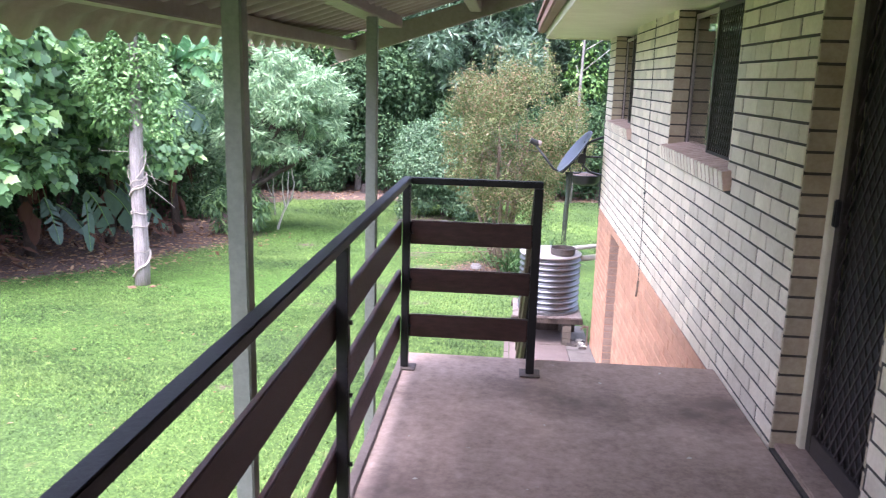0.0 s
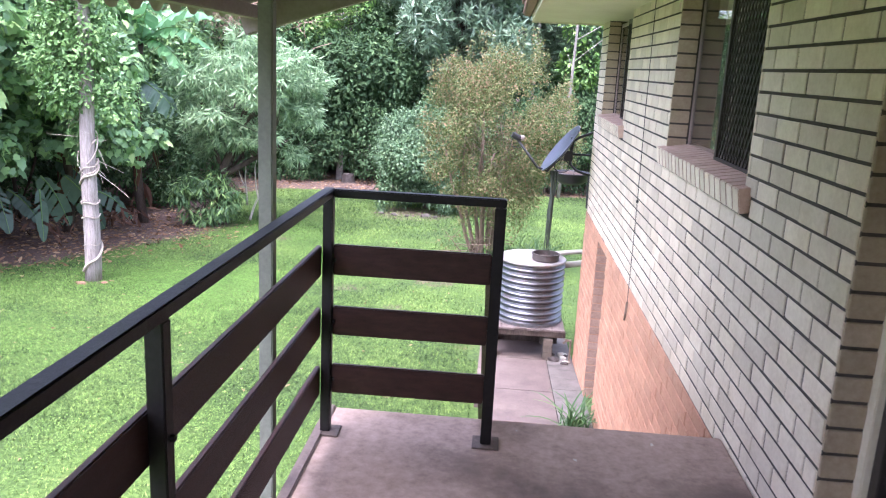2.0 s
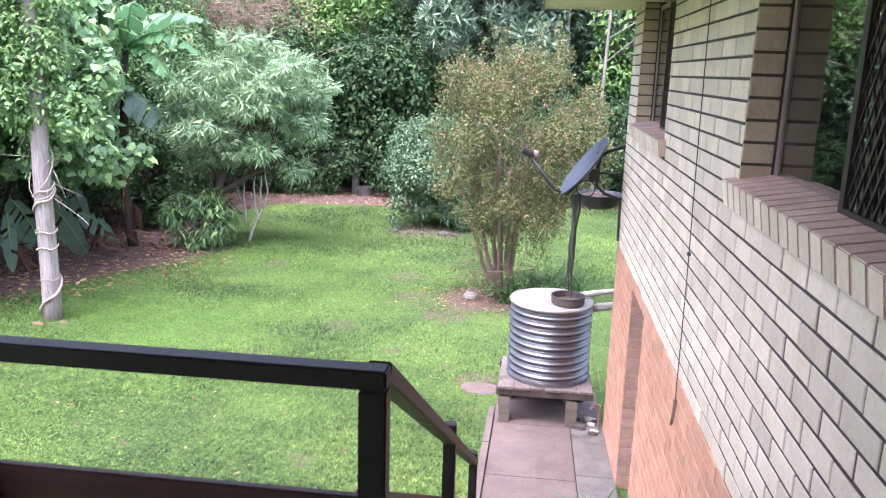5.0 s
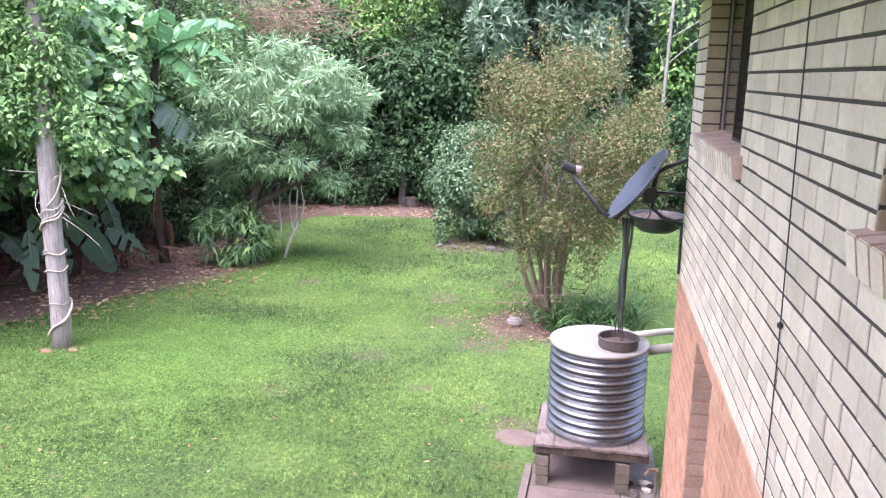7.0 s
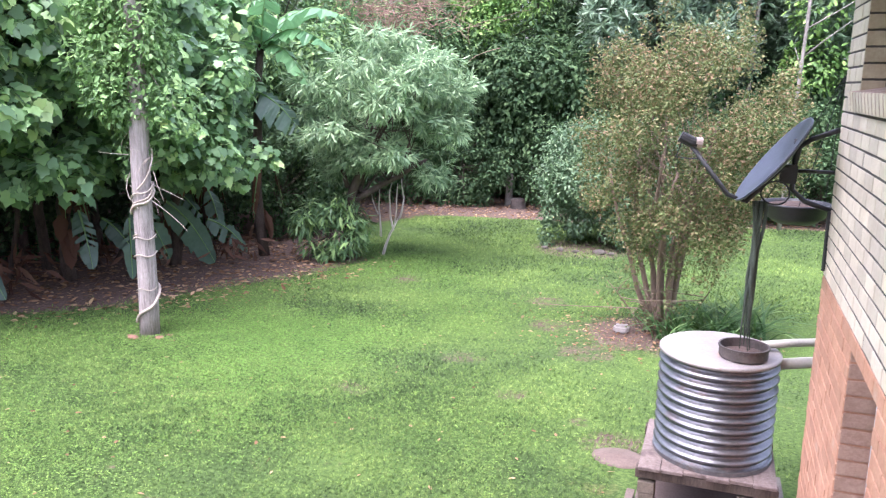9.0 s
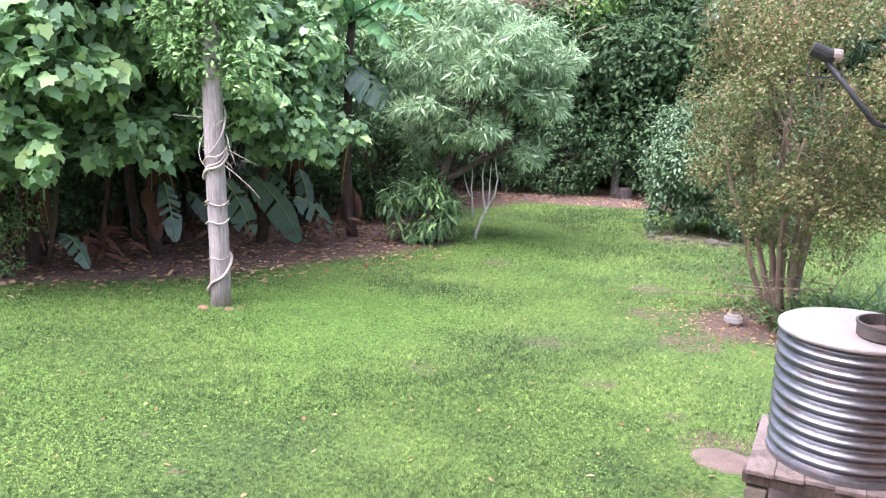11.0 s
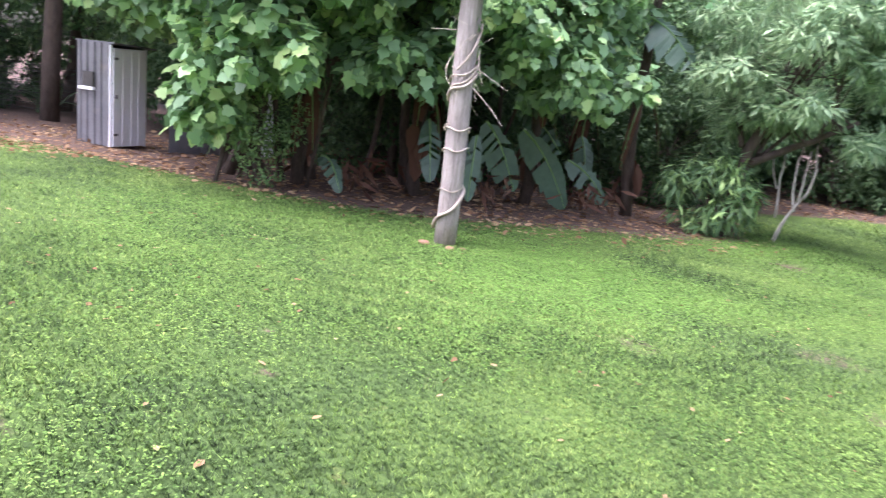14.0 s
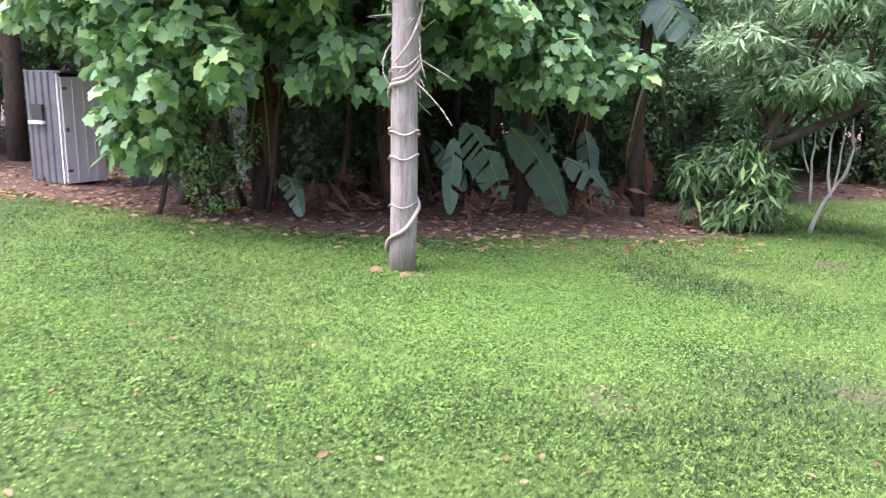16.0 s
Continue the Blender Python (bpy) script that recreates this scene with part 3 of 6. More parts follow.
def window(name, y0, y1, screen_from):
    w = tagged(new(name), "aluminium sliding window with a dark diamond security screen", "window", kind="structure")
    fx = WX + 0.13
    z0, z1 = SILL - 0.02, SOFFIT - 0.03
    part("window_frame", box(fx, y0, z0, fx + 0.028, y1, z0 + 0.035, 0.003), WINDOW_FRAME, w, "pale aluminium bottom rail")
    part("window_frame", box(fx, y0, z1 - 0.035, fx + 0.028, y1, z1, 0.003), WINDOW_FRAME, w)
    for y in (y0, (y0 + y1) / 2 - 0.01, y1 - 0.02):
        part("window_frame", box(fx + 0.001, y, z0 + 0.035, fx + 0.027, y + 0.02, z1 - 0.035, 0.003), WINDOW_FRAME, w)
    for a, b in ((y0 + 0.02, (y0 + y1) / 2 - 0.01), ((y0 + y1) / 2 + 0.01, y1 - 0.02)):
        g = part("pane", box(fx + 0.008, a, z0 + 0.035, fx + 0.013, b, z1 - 0.035), GLASS, w)
        g.visible_shadow = False
    s0, s1 = y0, screen_from
    sx = fx - 0.03
    scr = part("screen", box(sx - 0.012, s0, z0, sx + 0.012, s0 + 0.035, z1), DARK_METAL, w, "dark brown security screen frame")
    part("screen_rail", box(sx - 0.012, s1 - 0.035, z0, sx + 0.012, s1, z1), DARK_METAL, scr)
    part("screen_rail", box(sx - 0.012, s0 + 0.035, z0, sx + 0.012, s1 - 0.035, z0 + 0.05), DARK_METAL, scr)
    part("screen_rail", box(sx - 0.012, s0 + 0.035, z1 - 0.04, sx + 0.012, s1 - 0.035, z1), DARK_METAL, scr)
    part("diamond_grille", diamonds(sx, s0 + 0.035, s1 - 0.035, z0 + 0.05, z1 - 0.04), DARK_METAL, scr)
    return w


def diamonds(x, y0, y1, z0, z1, py=0.052, pz=0.098, t=0.006):
    """Expanded diamond mesh: crossing slanting bars clipped to the opening."""
    verts, faces = [], []
    slope = pz / py
    for sgn in (1, -1):
        span = (z1 - z0) / slope
        k = y0 - span if sgn > 0 else y0
        stop = y1 if sgn > 0 else y1 + span
        while k < stop:
            a = max(y0, k) if sgn > 0 else min(y1, k)
            za = z0 + (a - k) * slope * sgn
            b = min(y1, k + span) if sgn > 0 else max(y0, k - span)
            zb = z0 + (b - k) * slope * sgn
            if abs(a - b) > 0.005:
                o = len(verts)
                for (yy, zz) in ((a, za), (b, zb)):
                    for dx, dy in ((-t * 0.6, -t), (t * 0.6, -t), (t * 0.6, t), (-t * 0.6, t)):
                        verts.append((x + dx + 0.002 * sgn, min(y1, max(y0, yy + dy)), zz))
                faces += [(o, o + 1, o + 5, o + 4), (o + 1, o + 2, o + 6, o + 5), (o + 2, o + 3, o + 7, o + 6), (o + 3, o, o + 4, o + 7)]
            k += py
    return mesh_from("diamond_grille", verts, faces)


WINDOW_FRAME = surface("pale_aluminium", (0.33, 0.27, 0.245), (0.46, 0.385, 0.35), 4, 50, 0.4, 0.05, 0.4)
for i, ((a, b), n) in enumerate(zip(WIN, (19, 18))):
    sill(a - 0.09, b + 0.06, n)
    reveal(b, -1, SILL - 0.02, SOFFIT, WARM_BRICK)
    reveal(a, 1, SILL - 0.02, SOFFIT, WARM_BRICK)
    window("window_%d" % (i + 1), a, b, a + (b - a) * 0.52)

# door in its recess
door = tagged(new("door_1"), "closed dark diamond-grille security door in a cream frame", "door", kind="structure")
dx = WX + 0.13
for y0, y1 in ((DOOR[0], DOOR[0] + 0.05), (DOOR[1] - 0.05, DOOR[1])):
    part("door_frame", box(dx - 0.02, y0, LZ + 0.002, dx + 0.10, y1, LZ + 2.06, 0.004), CREAM_PAINT, door, "cream painted timber jamb")
part("door_frame", box(dx - 0.02, DOOR[0] + 0.05, LZ + 2.01, dx + 0.10, DOOR[1] - 0.05, LZ + 2.06, 0.004), CREAM_PAINT, door)
da, db = DOOR[0] + 0.055, DOOR[1] - 0.055
for y0, y1, z0, z1 in ((da, da + 0.05, 0.03, 2.0), (db - 0.05, db, 0.03, 2.0), (da + 0.05, db - 0.05, 0.03, 0.12), (da + 0.05, db - 0.05, 1.95, 2.0)):
    part("door_rail", box(dx + 0.0, y0, LZ + z0, dx + 0.03, y1, LZ + z1, 0.003), DARK_METAL, door)
part("diamond_grille", diamonds(dx + 0.015, da + 0.05, db - 0.05, LZ + 0.12, LZ + 1.95, 0.06, 0.105), DARK_METAL, door)
# Added panel, coloured near-black for the dim interior behind the grille.
part("door_panel", box(dx + 0.055, da, LZ + 0.03, dx + 0.09, db, LZ + 2.0), DARK_ROOM, door, "added near-black panel painting in the dim interior behind the grille")
part("door_handle", box(dx - 0.022, db - 0.04, LZ + 1.0, dx, db - 0.012, LZ + 1.11, 0.005), BLACK, door, "black lever lock")
part("door_sill", box(WX + 0.02, DOOR[0], LZ - 0.0, dx + 0.1, DOOR[1], LZ + 0.025, 0.006), CONCRETE, door)
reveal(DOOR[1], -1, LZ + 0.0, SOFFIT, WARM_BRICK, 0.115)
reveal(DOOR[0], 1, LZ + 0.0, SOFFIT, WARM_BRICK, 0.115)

# under-house doorway
JAMB_BRICK = surface("brown_jamb_brick", (0.25, 0.15, 0.105), (0.40, 0.265, 0.195), 6, 50, 0.8, 0.3, vary=0.15)
reveal(LOW[1], -1, ground_z(0, 8.5), LOW[2], JAMB_BRICK, 0.22)
reveal(LOW[0], 1, ground_z(0, 8.5), LOW[2], JAMB_BRICK, 0.22)
low = tagged(new("door_2"), "blue-grey under-house door set back in a brick opening", "door", kind="structure")
part("door_frame", box(WX + 0.14, LOW[1] - 0.075, 0.1, WX + 0.22, LOW[1] - 0.021, LOW[2] - 0.002, 0.003), GREY_PAINT, low)
part("door_panel", box(WX + 0.17, LOW[0] + 0.02, 0.1, WX + 0.21, LOW[1] - 0.08, LOW[2] - 0.002, 0.003), GREY_PAINT, low)

# eave: soffit, fascia, gutter, roof
ceiling = part("ceiling_soffit", box(0.40, -4.0, SOFFIT, WX + 0.3, END + 0.05, SOFFIT + 0.012), CREAM_PAINT, None)
tagged(ceiling, "cream painted eave lining board", "soffit", kind="structure")
fascia = part("trim_fascia", box(0.372, -4.0, SOFFIT - 0.02, 0.398, END + 0.05, SOFFIT + 0.17, 0.003), CREAM_PAINT, None)
tagged(fascia, "cream painted timber fascia board", "fascia", kind="structure")
part("fascia_end", box(0.40, END + 0.03, SOFFIT - 0.02, WX + 0.3, END + 0.055, SOFFIT + 0.17, 0.003), CREAM_PAINT, fascia)
part("gutter", box(0.27, 4.5, SOFFIT + 0.05, 0.37, END + 0.08, SOFFIT + 0.16, 0.015), GUTTER, fascia, "brown metal gutter")
bm = bmesh.new()
for x0, z0, x1, z1 in ((0.25, SOFFIT + 0.18, 3.2, SOFFIT + 1.2), (3.2, SOFFIT + 1.2, 5.9, SOFFIT + 0.18)):
    vs = [bm.verts.new(p) for p in ((x0, -4.3, z0), (x1, -4.3, z1), (x1, END + 0.15, z1), (x0, END + 0.15, z0), (x0, -4.3, z0 + 0.05), (x1, -4.3, z1 + 0.05), (x1, END + 0.15, z1 + 0.05), (x0, END + 0.15, z0 + 0.05))]
    for f in ((0, 3, 2, 1), (4, 5, 6, 7), (0, 1, 5, 4), (1, 2, 6, 5), (2, 3, 7, 6), (3, 0, 4, 7)):
        bm.faces.new([vs[i] for i in f])
for y in (-4.19, END - 0.1):
    gable = part("wall_gable", mesh_from("wall_gable", [(x, y + d, z) for d in (0, 0.08) for x, z in ((0.5, SOFFIT + 0.2), (5.6, SOFFIT + 0.2), (3.2, SOFFIT + 1.18))], [(0, 1, 2), (5, 4, 3), (0, 3, 4, 1), (1, 4, 5, 2), (2, 5, 3, 0)]), CREAM_PAINT, None)
    tagged(gable, "cream painted gable end under the roof", "gable", kind="structure")
roof = part("roof", bm, GUTTER, None)
tagged(roof, "brown sheet roof of the house", "roof", kind="structure")

# wire down the wall
wire = thing("wall_cable", (WX - 0.01, 6.8, SOFFIT), "thin black cable hanging down the brick wall", "cable")
part("cable", tube([(WX - 0.012, 6.92, SOFFIT), (WX - 0.012, 6.87, 3.4), (WX - 0.011, 6.80, 2.6), (WX - 0.012, 6.77, 1.95)], 0.0028, 6), BLACK, wire)
part("cable_tail", tube([(WX - 0.012, 6.77, 1.95), (WX - 0.02, 6.75, 1.86), (WX - 0.018, 6.79, 1.80)], 0.009, 6), SMOOTH_BARK, wire, "frayed brown cable end")
part("cable_clip", box(WX - 0.018, 6.815, 2.71, WX, 6.835, 2.73, 0.003), BLACK, wire)

# ---- railing ----
PLATE = surface("rusty_plate", (0.08, 0.06, 0.05), (0.17, 0.13, 0.11), 9, 70, 0.7, 0.3, 0.3)
rail = thing("landing_railing", (-0.52, 2.4, LZ), "black steel railing with dark red-brown timber boards", "railing")
RX, RY, RZ = -0.525, 3.955, 3.148
BOARDS = ((2.286, 2.412), (2.54, 2.662), (2.794, 2.920))
for y in (RY, 2.41, 0.82, -0.77):
    post = part("post", box(RX - 0.02, y - 0.02, LZ + 0.008, RX + 0.02, y + 0.02, RZ - 0.035, 0.003), RAIL_STEEL, rail)
    part("base_plate", box(RX - 0.05, y - 0.05, LZ + 0.001, RX + 0.06, y + 0.05, LZ + 0.009, 0.002), PLATE, post, "rusty bolted base plate")
    for zz in BOARDS:
        part("bolt", lathe([(0.0, 0.012), (0.008, 0.010), (0.009, 0.0)], (0, 0, 0), 8), RAIL_STEEL, post).matrix_basis = Matrix.Translation((RX + 0.021, y, sum(zz) / 2)) @ Euler((0, radians(90), 0)).to_matrix().to_4x4()
post = part("post", box(0.15 - 0.022, RY - 0.02, LZ + 0.008, 0.15 + 0.022, RY + 0.02, RZ - 0.035, 0.003), RAIL_STEEL, rail)
part("base_plate", box(0.15 - 0.055, RY - 0.05, LZ + 0.001, 0.15 + 0.055, RY + 0.06, LZ + 0.009, 0.002), PLATE, post, "rusty bolted base plate")
part("top_rail", box(RX - 0.022, -2.4, RZ - 0.034, RX + 0.022, RY + 0.022, RZ, 0.004), RAIL_STEEL, rail)
part("top_rail", box(RX + 0.022, RY - 0.02, RZ - 0.034, 0.172, RY + 0.02, RZ - 0.001, 0.004), RAIL_STEEL, rail)
for z0, z1 in BOARDS:
    part("board", box(RX - 0.042, -2.4, z0, RX - 0.021, RY - 0.022, z1, 0.004), RAIL_BOARD, rail)
    part("board", box(RX + 0.021, RY + 0.0, z0 + 0.002, 0.127, RY + 0.02, z1 + 0.002, 0.004), RAIL_BOARD, rail)

srail = thing("stair_railing", (0.15, 5.3, 1.2), "black steel stair railing with dark timber boards", "railing")
SL = -0.60
for d in (1.05, 2.25):
    y = RY + 0.15 + d
    part("post", box(0.13, y - 0.02, LZ - 0.19 * max(1, math.ceil(d / 0.31)) - 0.0, 0.17, y + 0.02, RZ + SL * d - 0.03, 0.003), RAIL_STEEL, srail)
part("top_rail", beam((0.15, RY + 0.03, RZ - 0.02), (0.15, RY + 2.45, RZ - 0.02 + SL * 2.4), 0.04, 0.034, 0.003), RAIL_STEEL, srail)
for z0, z1 in BOARDS:
    zc = (z0 + z1) / 2
    part("board", beam((0.118, RY + 0.03, zc), (0.118, RY + 2.42, zc + SL * 2.37), 0.02, 0.11, 0.003), RAIL_BOARD, srail)

# ---- awning over the landing ----
awning = thing("patio_awning", (-0.65, 3.5, 0.37), "brown corrugated metal awning on grey-green steel posts", "awning")
for x, y in ((-0.626, 3.477), (-0.65, 1.817), (-0.65, 0.10)):
    part("post", box(x - 0.024, y - 0.024, ground_z(x, y), x + 0.024, y + 0.024, 3.90, 0.004), POST_PAINT, awning)
part("beam", box(-0.70, -4.0, 3.90, -0.60, 4.22, 3.96, 0.004), AWNING, awning, "painted steel carrying beam")
AX0, AZ0, AX1, AZ1 = -1.0, 3.80, 0.42, 4.25


def awning_sheet():
    """Corrugated sheet, its ribs running down the slope to a scalloped edge."""
    verts, faces, n = [], [], 0
    ys = np.arange(-4.0, 4.36, 0.019)
    us = (-0.07, 0.0, 0.5, 1.0)
    for y in ys:
        w = 0.5 + 0.5 * math.cos(y * math.tau / 0.152)
        w = min(1.0, max(0.0, 0.5 + (w - 0.5) * 1.7))
        for u in us:
            x = AX0 + (AX1 - AX0) * max(u, 0.0)
            z = AZ0 + (AZ1 - AZ0) * max(u, 0.0) + 0.030 * w
            if u < 0:
                x, z = AX0 - 0.03, AZ0 - 0.055 + 0.03 * w
            verts.append((x, y, z + 0.03 * (max(y, 1.0) - 2.9)))
    k = len(us)
    faces = [(j * k + i, j * k + i + 1, (j + 1) * k + i + 1, (j + 1) * k + i) for j in range(len(ys) - 1) for i in range(k - 1)]
    return mesh_from("roof_sheet", verts, faces, True)


sheet = part("roof_sheet", awning_sheet(), AWNING, awning)
solid = sheet.modifiers.new("thickness", "SOLIDIFY")
solid.thickness = 0.004
part("end_beam", beam((AX0 + 0.02, 4.30, AZ0 - 0.035), (AX1, 4.30, AZ1 - 0.035), 0.05, 0.10, 0.004), AWNING, awning, "folded end channel")
for u in (0.08, 0.55):
    x, z = AX0 + (AX1 - AX0) * u, AZ0 + (AZ1 - AZ0) * u
    part("purlin", box(x - 0.03, -4.0, z - 0.055, x + 0.03, 4.27, z - 0.006, 0.004), AWNING, awning)
# ---- water tank on its stand ----
TC = (0.605, 10.58)
tank = thing("water_tank", (TC[0], TC[1], 0.545), "small corrugated galvanised steel rainwater tank", "water tank")
prof = []
for i in range(121):
    h = 0.012 + 0.775 * i / 120
    prof.append((0.403 + 0.019 * math.cos(i / 120 * math.tau * 10), h))
part("body", lathe(prof, (*TC, 0.545), 64), ZINC, tank, smooth=True)
part("lid", lathe([(0.414, 0.695), (0.424, 0.70), (0.424, 0.722), (0.408, 0.728), (0.2, 0.736), (0.0, 0.74)], (*TC, 0.62), 64), RUST_TOP, tank, "dusty flat lid with a rust stain", smooth=True)
part("rim", lathe([(0.40, 0.0), (0.424, 0.0), (0.424, 0.03), (0.41, 0.035)], (*TC, 0.545), 64), ZINC, tank)
strainer = thing("inlet_strainer", (0.76, 10.42, 1.355), "round dark metal leaf strainer on the tank lid", "strainer")
part("basket", lathe([(0.0, 0.004), (0.155, 0.004), (0.165, 0.015), (0.165, 0.075), (0.172, 0.078), (0.172, 0.092), (0.158, 0.092), (0.155, 0.03), (0.0, 0.024)], (0.76, 10.42, 1.352), 40), surface("dark_strainer", (0.05, 0.042, 0.038), (0.12, 0.10, 0.09), 8, 60, 0.6, 0.2, 0.4), strainer)
part("leaf_litter", lathe([(0.0, 0.05), (0.06, 0.046), (0.12, 0.036), (0.15, 0.03)], (0.76, 10.42, 1.352), 20), SOIL, strainer, "dark wet leaf litter")
pipes = thing("tank_pipe", (1.05, 10.75, 1.3), "cream plastic pipe from the wall to the tank", "pipe")
part("pipe", tube([(1.5, 10.86, 1.42), (1.1, 10.74, 1.40), (0.86, 10.60, 1.395)], 0.03, 12), PVC, pipes, smooth=True)
part("pipe", tube([(1.5, 10.9, 1.26), (1.2, 10.80, 1.24), (0.98, 10.70, 1.23)], 0.042, 12), PVC, pipes, smooth=True)
part("collar", tube([(0.99, 10.71, 1.23), (0.95, 10.69, 1.228)], 0.055, 14), PVC, pipes)

PLATE_BOARD = surface("pinkish_grey_board", (0.10, 0.076, 0.066), (0.22, 0.175, 0.155), 5, 40, 0.85, 0.5, stain=(0.05, 0.036, 0.03), amount=0.45)
stand = thing("tank_stand", (0.6, 10.5, 0.1), "brick piers carrying old boards under the tank", "stand")
GZ = ground_z(0.6, 10.5)
rs = np.random.default_rng(5)
for i in range(6):
    x0 = 0.12 + i * 0.155
    part("board", box(x0, 10.12 + rs.normal() * 0.015, 0.519, x0 + 0.152, 11.02 + rs.normal() * 0.02, 0.544, 0.004), PLATE_BOARD, stand)
for y in (10.14, 10.88):
    part("bearer", box(0.10, y, 0.445, 1.06, y + 0.09, 0.517, 0.004), BARK, stand)
# Added dark panel puts the black void under the stand into colour.
part("void_panel", box(0.14, 10.93, GZ - 0.02, 1.03, 10.96, 0.445, 0.003), BARK, stand, "added dark panel painting in the black void under the tank")
PIER = surface("grey_brown_pier_brick", (0.075, 0.06, 0.045), (0.16, 0.132, 0.10), 7, 50, 0.85, 0.4, vary=0.15)
for x in (0.13, 0.80):
    for y in (10.12, 10.82):
        for c in range(4):
            z = GZ + 0.0 + c * 0.0862
            part("pier_brick", box(x + rs.normal() * 0.004, y, z, x + 0.11, y + 0.22, z + 0.083, 0.004), PIER, stand)
tap = thing("garden_tap", (1.0, 10.0, 0.4), "old brass garden tap on a short pipe", "tap")
part("riser", tube([(1.12, 10.06, 0.1), (1.12, 10.06, 0.44), (1.12, 10.0, 0.47)], 0.012, 8), SMOOTH_BARK, tap)
part("spout", tube([(1.12, 10.04, 0.46), (1.05, 9.98, 0.47), (1.02, 9.97, 0.44)], 0.014, 8), SMOOTH_BARK, tap, "brass spout")
part("handle", box(1.03, 9.975, 0.485, 1.085, 9.99, 0.495, 0.003), SMOOTH_BARK, tap)
rd = np.random.default_rng(77)
for i in range(9):
    x, y, q = 0.90 + 0.2 * rd.random(), 9.95 + 0.55 * rd.random(), 0.025 + 0.035 * rd.random()
    bm = bmesh.new()
    bmesh.ops.create_icosphere(bm, subdivisions=1, radius=q)
    for v in bm.verts:
        v.co = Vector((v.co.x * 1.4, v.co.y, v.co.z * 0.7)) * (1 + 0.5 * noise.noise(v.co * 19 + Vector((i * 4, 0, 0)))) + Vector((x, y, ground_z(0, y) + 0.036 + q * 0.4))
    pale_bit = i % 3 == 0
    tagged(part("rubble_piece", bm, PVC if pale_bit else PALLET, None), "pale chip of broken rubble beside the tank stand" if pale_bit else "dark lump of rubble beside the tank stand", "rubble", "rubble by the tank")
stone = thing("garden_stone", (-0.15, 11.35, 0.08), "flat pale stone slab lying in the lawn", "stone")
bm = lathe([(0.0, 0.055), (0.15, 0.03), (0.20, 0.015), (0.21, -0.05)], (0, 0, 0), 14)
for v in bm.verts:
    v.co.x *= 1.15 + 0.08 * math.sin(3 * math.atan2(v.co.y, v.co.x + 1e-6))
    v.co += Vector((-0.13, 11.2, ground_z(-0.13, 11.2) - 0.005))
part("slab", bm, surface("earthy_stone", (0.09, 0.064, 0.05), (0.16, 0.118, 0.095), 6, 50, 0.9, 0.4), stone, smooth=True)

# ---- satellite dish ----
dish = thing("satellite_dish", (0.80, 10.18, 2.75), "dark grey satellite dish on a black wall bracket", "satellite dish")
DC, DN = Vector((0.805, 10.15, 2.77)), Vector((-0.79, -0.07, 0.60)).normalized()
q = DN.to_track_quat("Z", "Y").to_matrix().to_4x4()
DM = Matrix.Translation(DC) @ q
bm = lathe([(0.0, -0.055), (0.12, -0.048), (0.22, -0.026), (0.325, 0.0), (0.335, 0.002), (0.335, -0.010), (0.22, -0.040), (0.12, -0.062), (0.0, -0.07)], (0, 0, 0), 40)
bmesh.ops.transform(bm, matrix=DM @ Matrix.Diagonal((1.0, 1.0, 1.0, 1)), verts=bm.verts)
part("reflector", bm, DISH_GREY, dish, smooth=True)
low_edge = DC - (Vector((0, 0, 1)) - DN * DN.z).normalized() * 0.30
LNB = Vector((0.29, 10.11, 2.865))
part("feed_arm", tube([DC - DN * 0.08, low_edge - DN * 0.06, low_edge + DN * 0.02 + Vector((-0.05, 0, -0.01)), LNB], 0.016, 8), BLACK, dish, smooth=True)
lnb = part("feed_horn", tube([LNB + Vector((-0.05, -0.01, 0.035)), LNB + Vector((0.02, 0, 0.0)), LNB + Vector((0.06, 0, -0.005))], [0.036, 0.038, 0.03], 12), BLACK, dish)
part("horn_cap", tube([LNB + Vector((0.045, 0, 0.0)), LNB + Vector((0.085, 0.01, -0.005))], 0.034, 12), WINDOW_FRAME, lnb, "pale plastic cap")
part("cable", tube([LNB + Vector((-0.04, 0, 0)), LNB + Vector((-0.07, 0, -0.10)), LNB + Vector((0.02, 0, -0.11)), LNB + Vector((0.10, 0, -0.10))], 0.005, 6), BLACK, lnb)
bk = DC - DN * 0.075
part("bracket", tube([bk, Vector((0.94, 10.2, 2.72)), Vector((0.96, 10.2, 2.85)), Vector((1.02, 10.19, 2.90)), Vector((WX, 10.18, 2.965))], 0.017, 8), BLACK, dish, smooth=True)
part("bracket", tube([Vector((0.94, 10.2, 2.90)), Vector((0.94, 10.2, 2.58)), Vector((1.02, 10.2, 2.51)), Vector((WX, 10.19, 2.46))], 0.017, 8), BLACK, dish, smooth=True)
part("bracket", tube([Vector((0.94, 10.2, 2.70)), Vector((1.10, 10.2, 2.70)), Vector((WX, 10.19, 2.70))], 0.012, 8), BLACK, dish, smooth=True)
part("mount_plate", box(0.86, 10.16, 2.62, 0.96, 10.22, 2.74, 0.006), BLACK, dish)
part("cable_coil", tube([Vector((0.84 + 0.085 * math.cos(a), 10.14 + 0.02 * math.sin(2 * a), 2.56 + 0.075 * math.sin(a))) for a in np.linspace(0, 12.5, 40)], 0.006, 6), BLACK, dish)
part("wall_cable", tube([(WX - 0.01, 10.17, 2.46), (WX - 0.012, 10.15, 2.3), (WX - 0.01, 10.14, 2.08)], 0.012, 6), BLACK, dish)

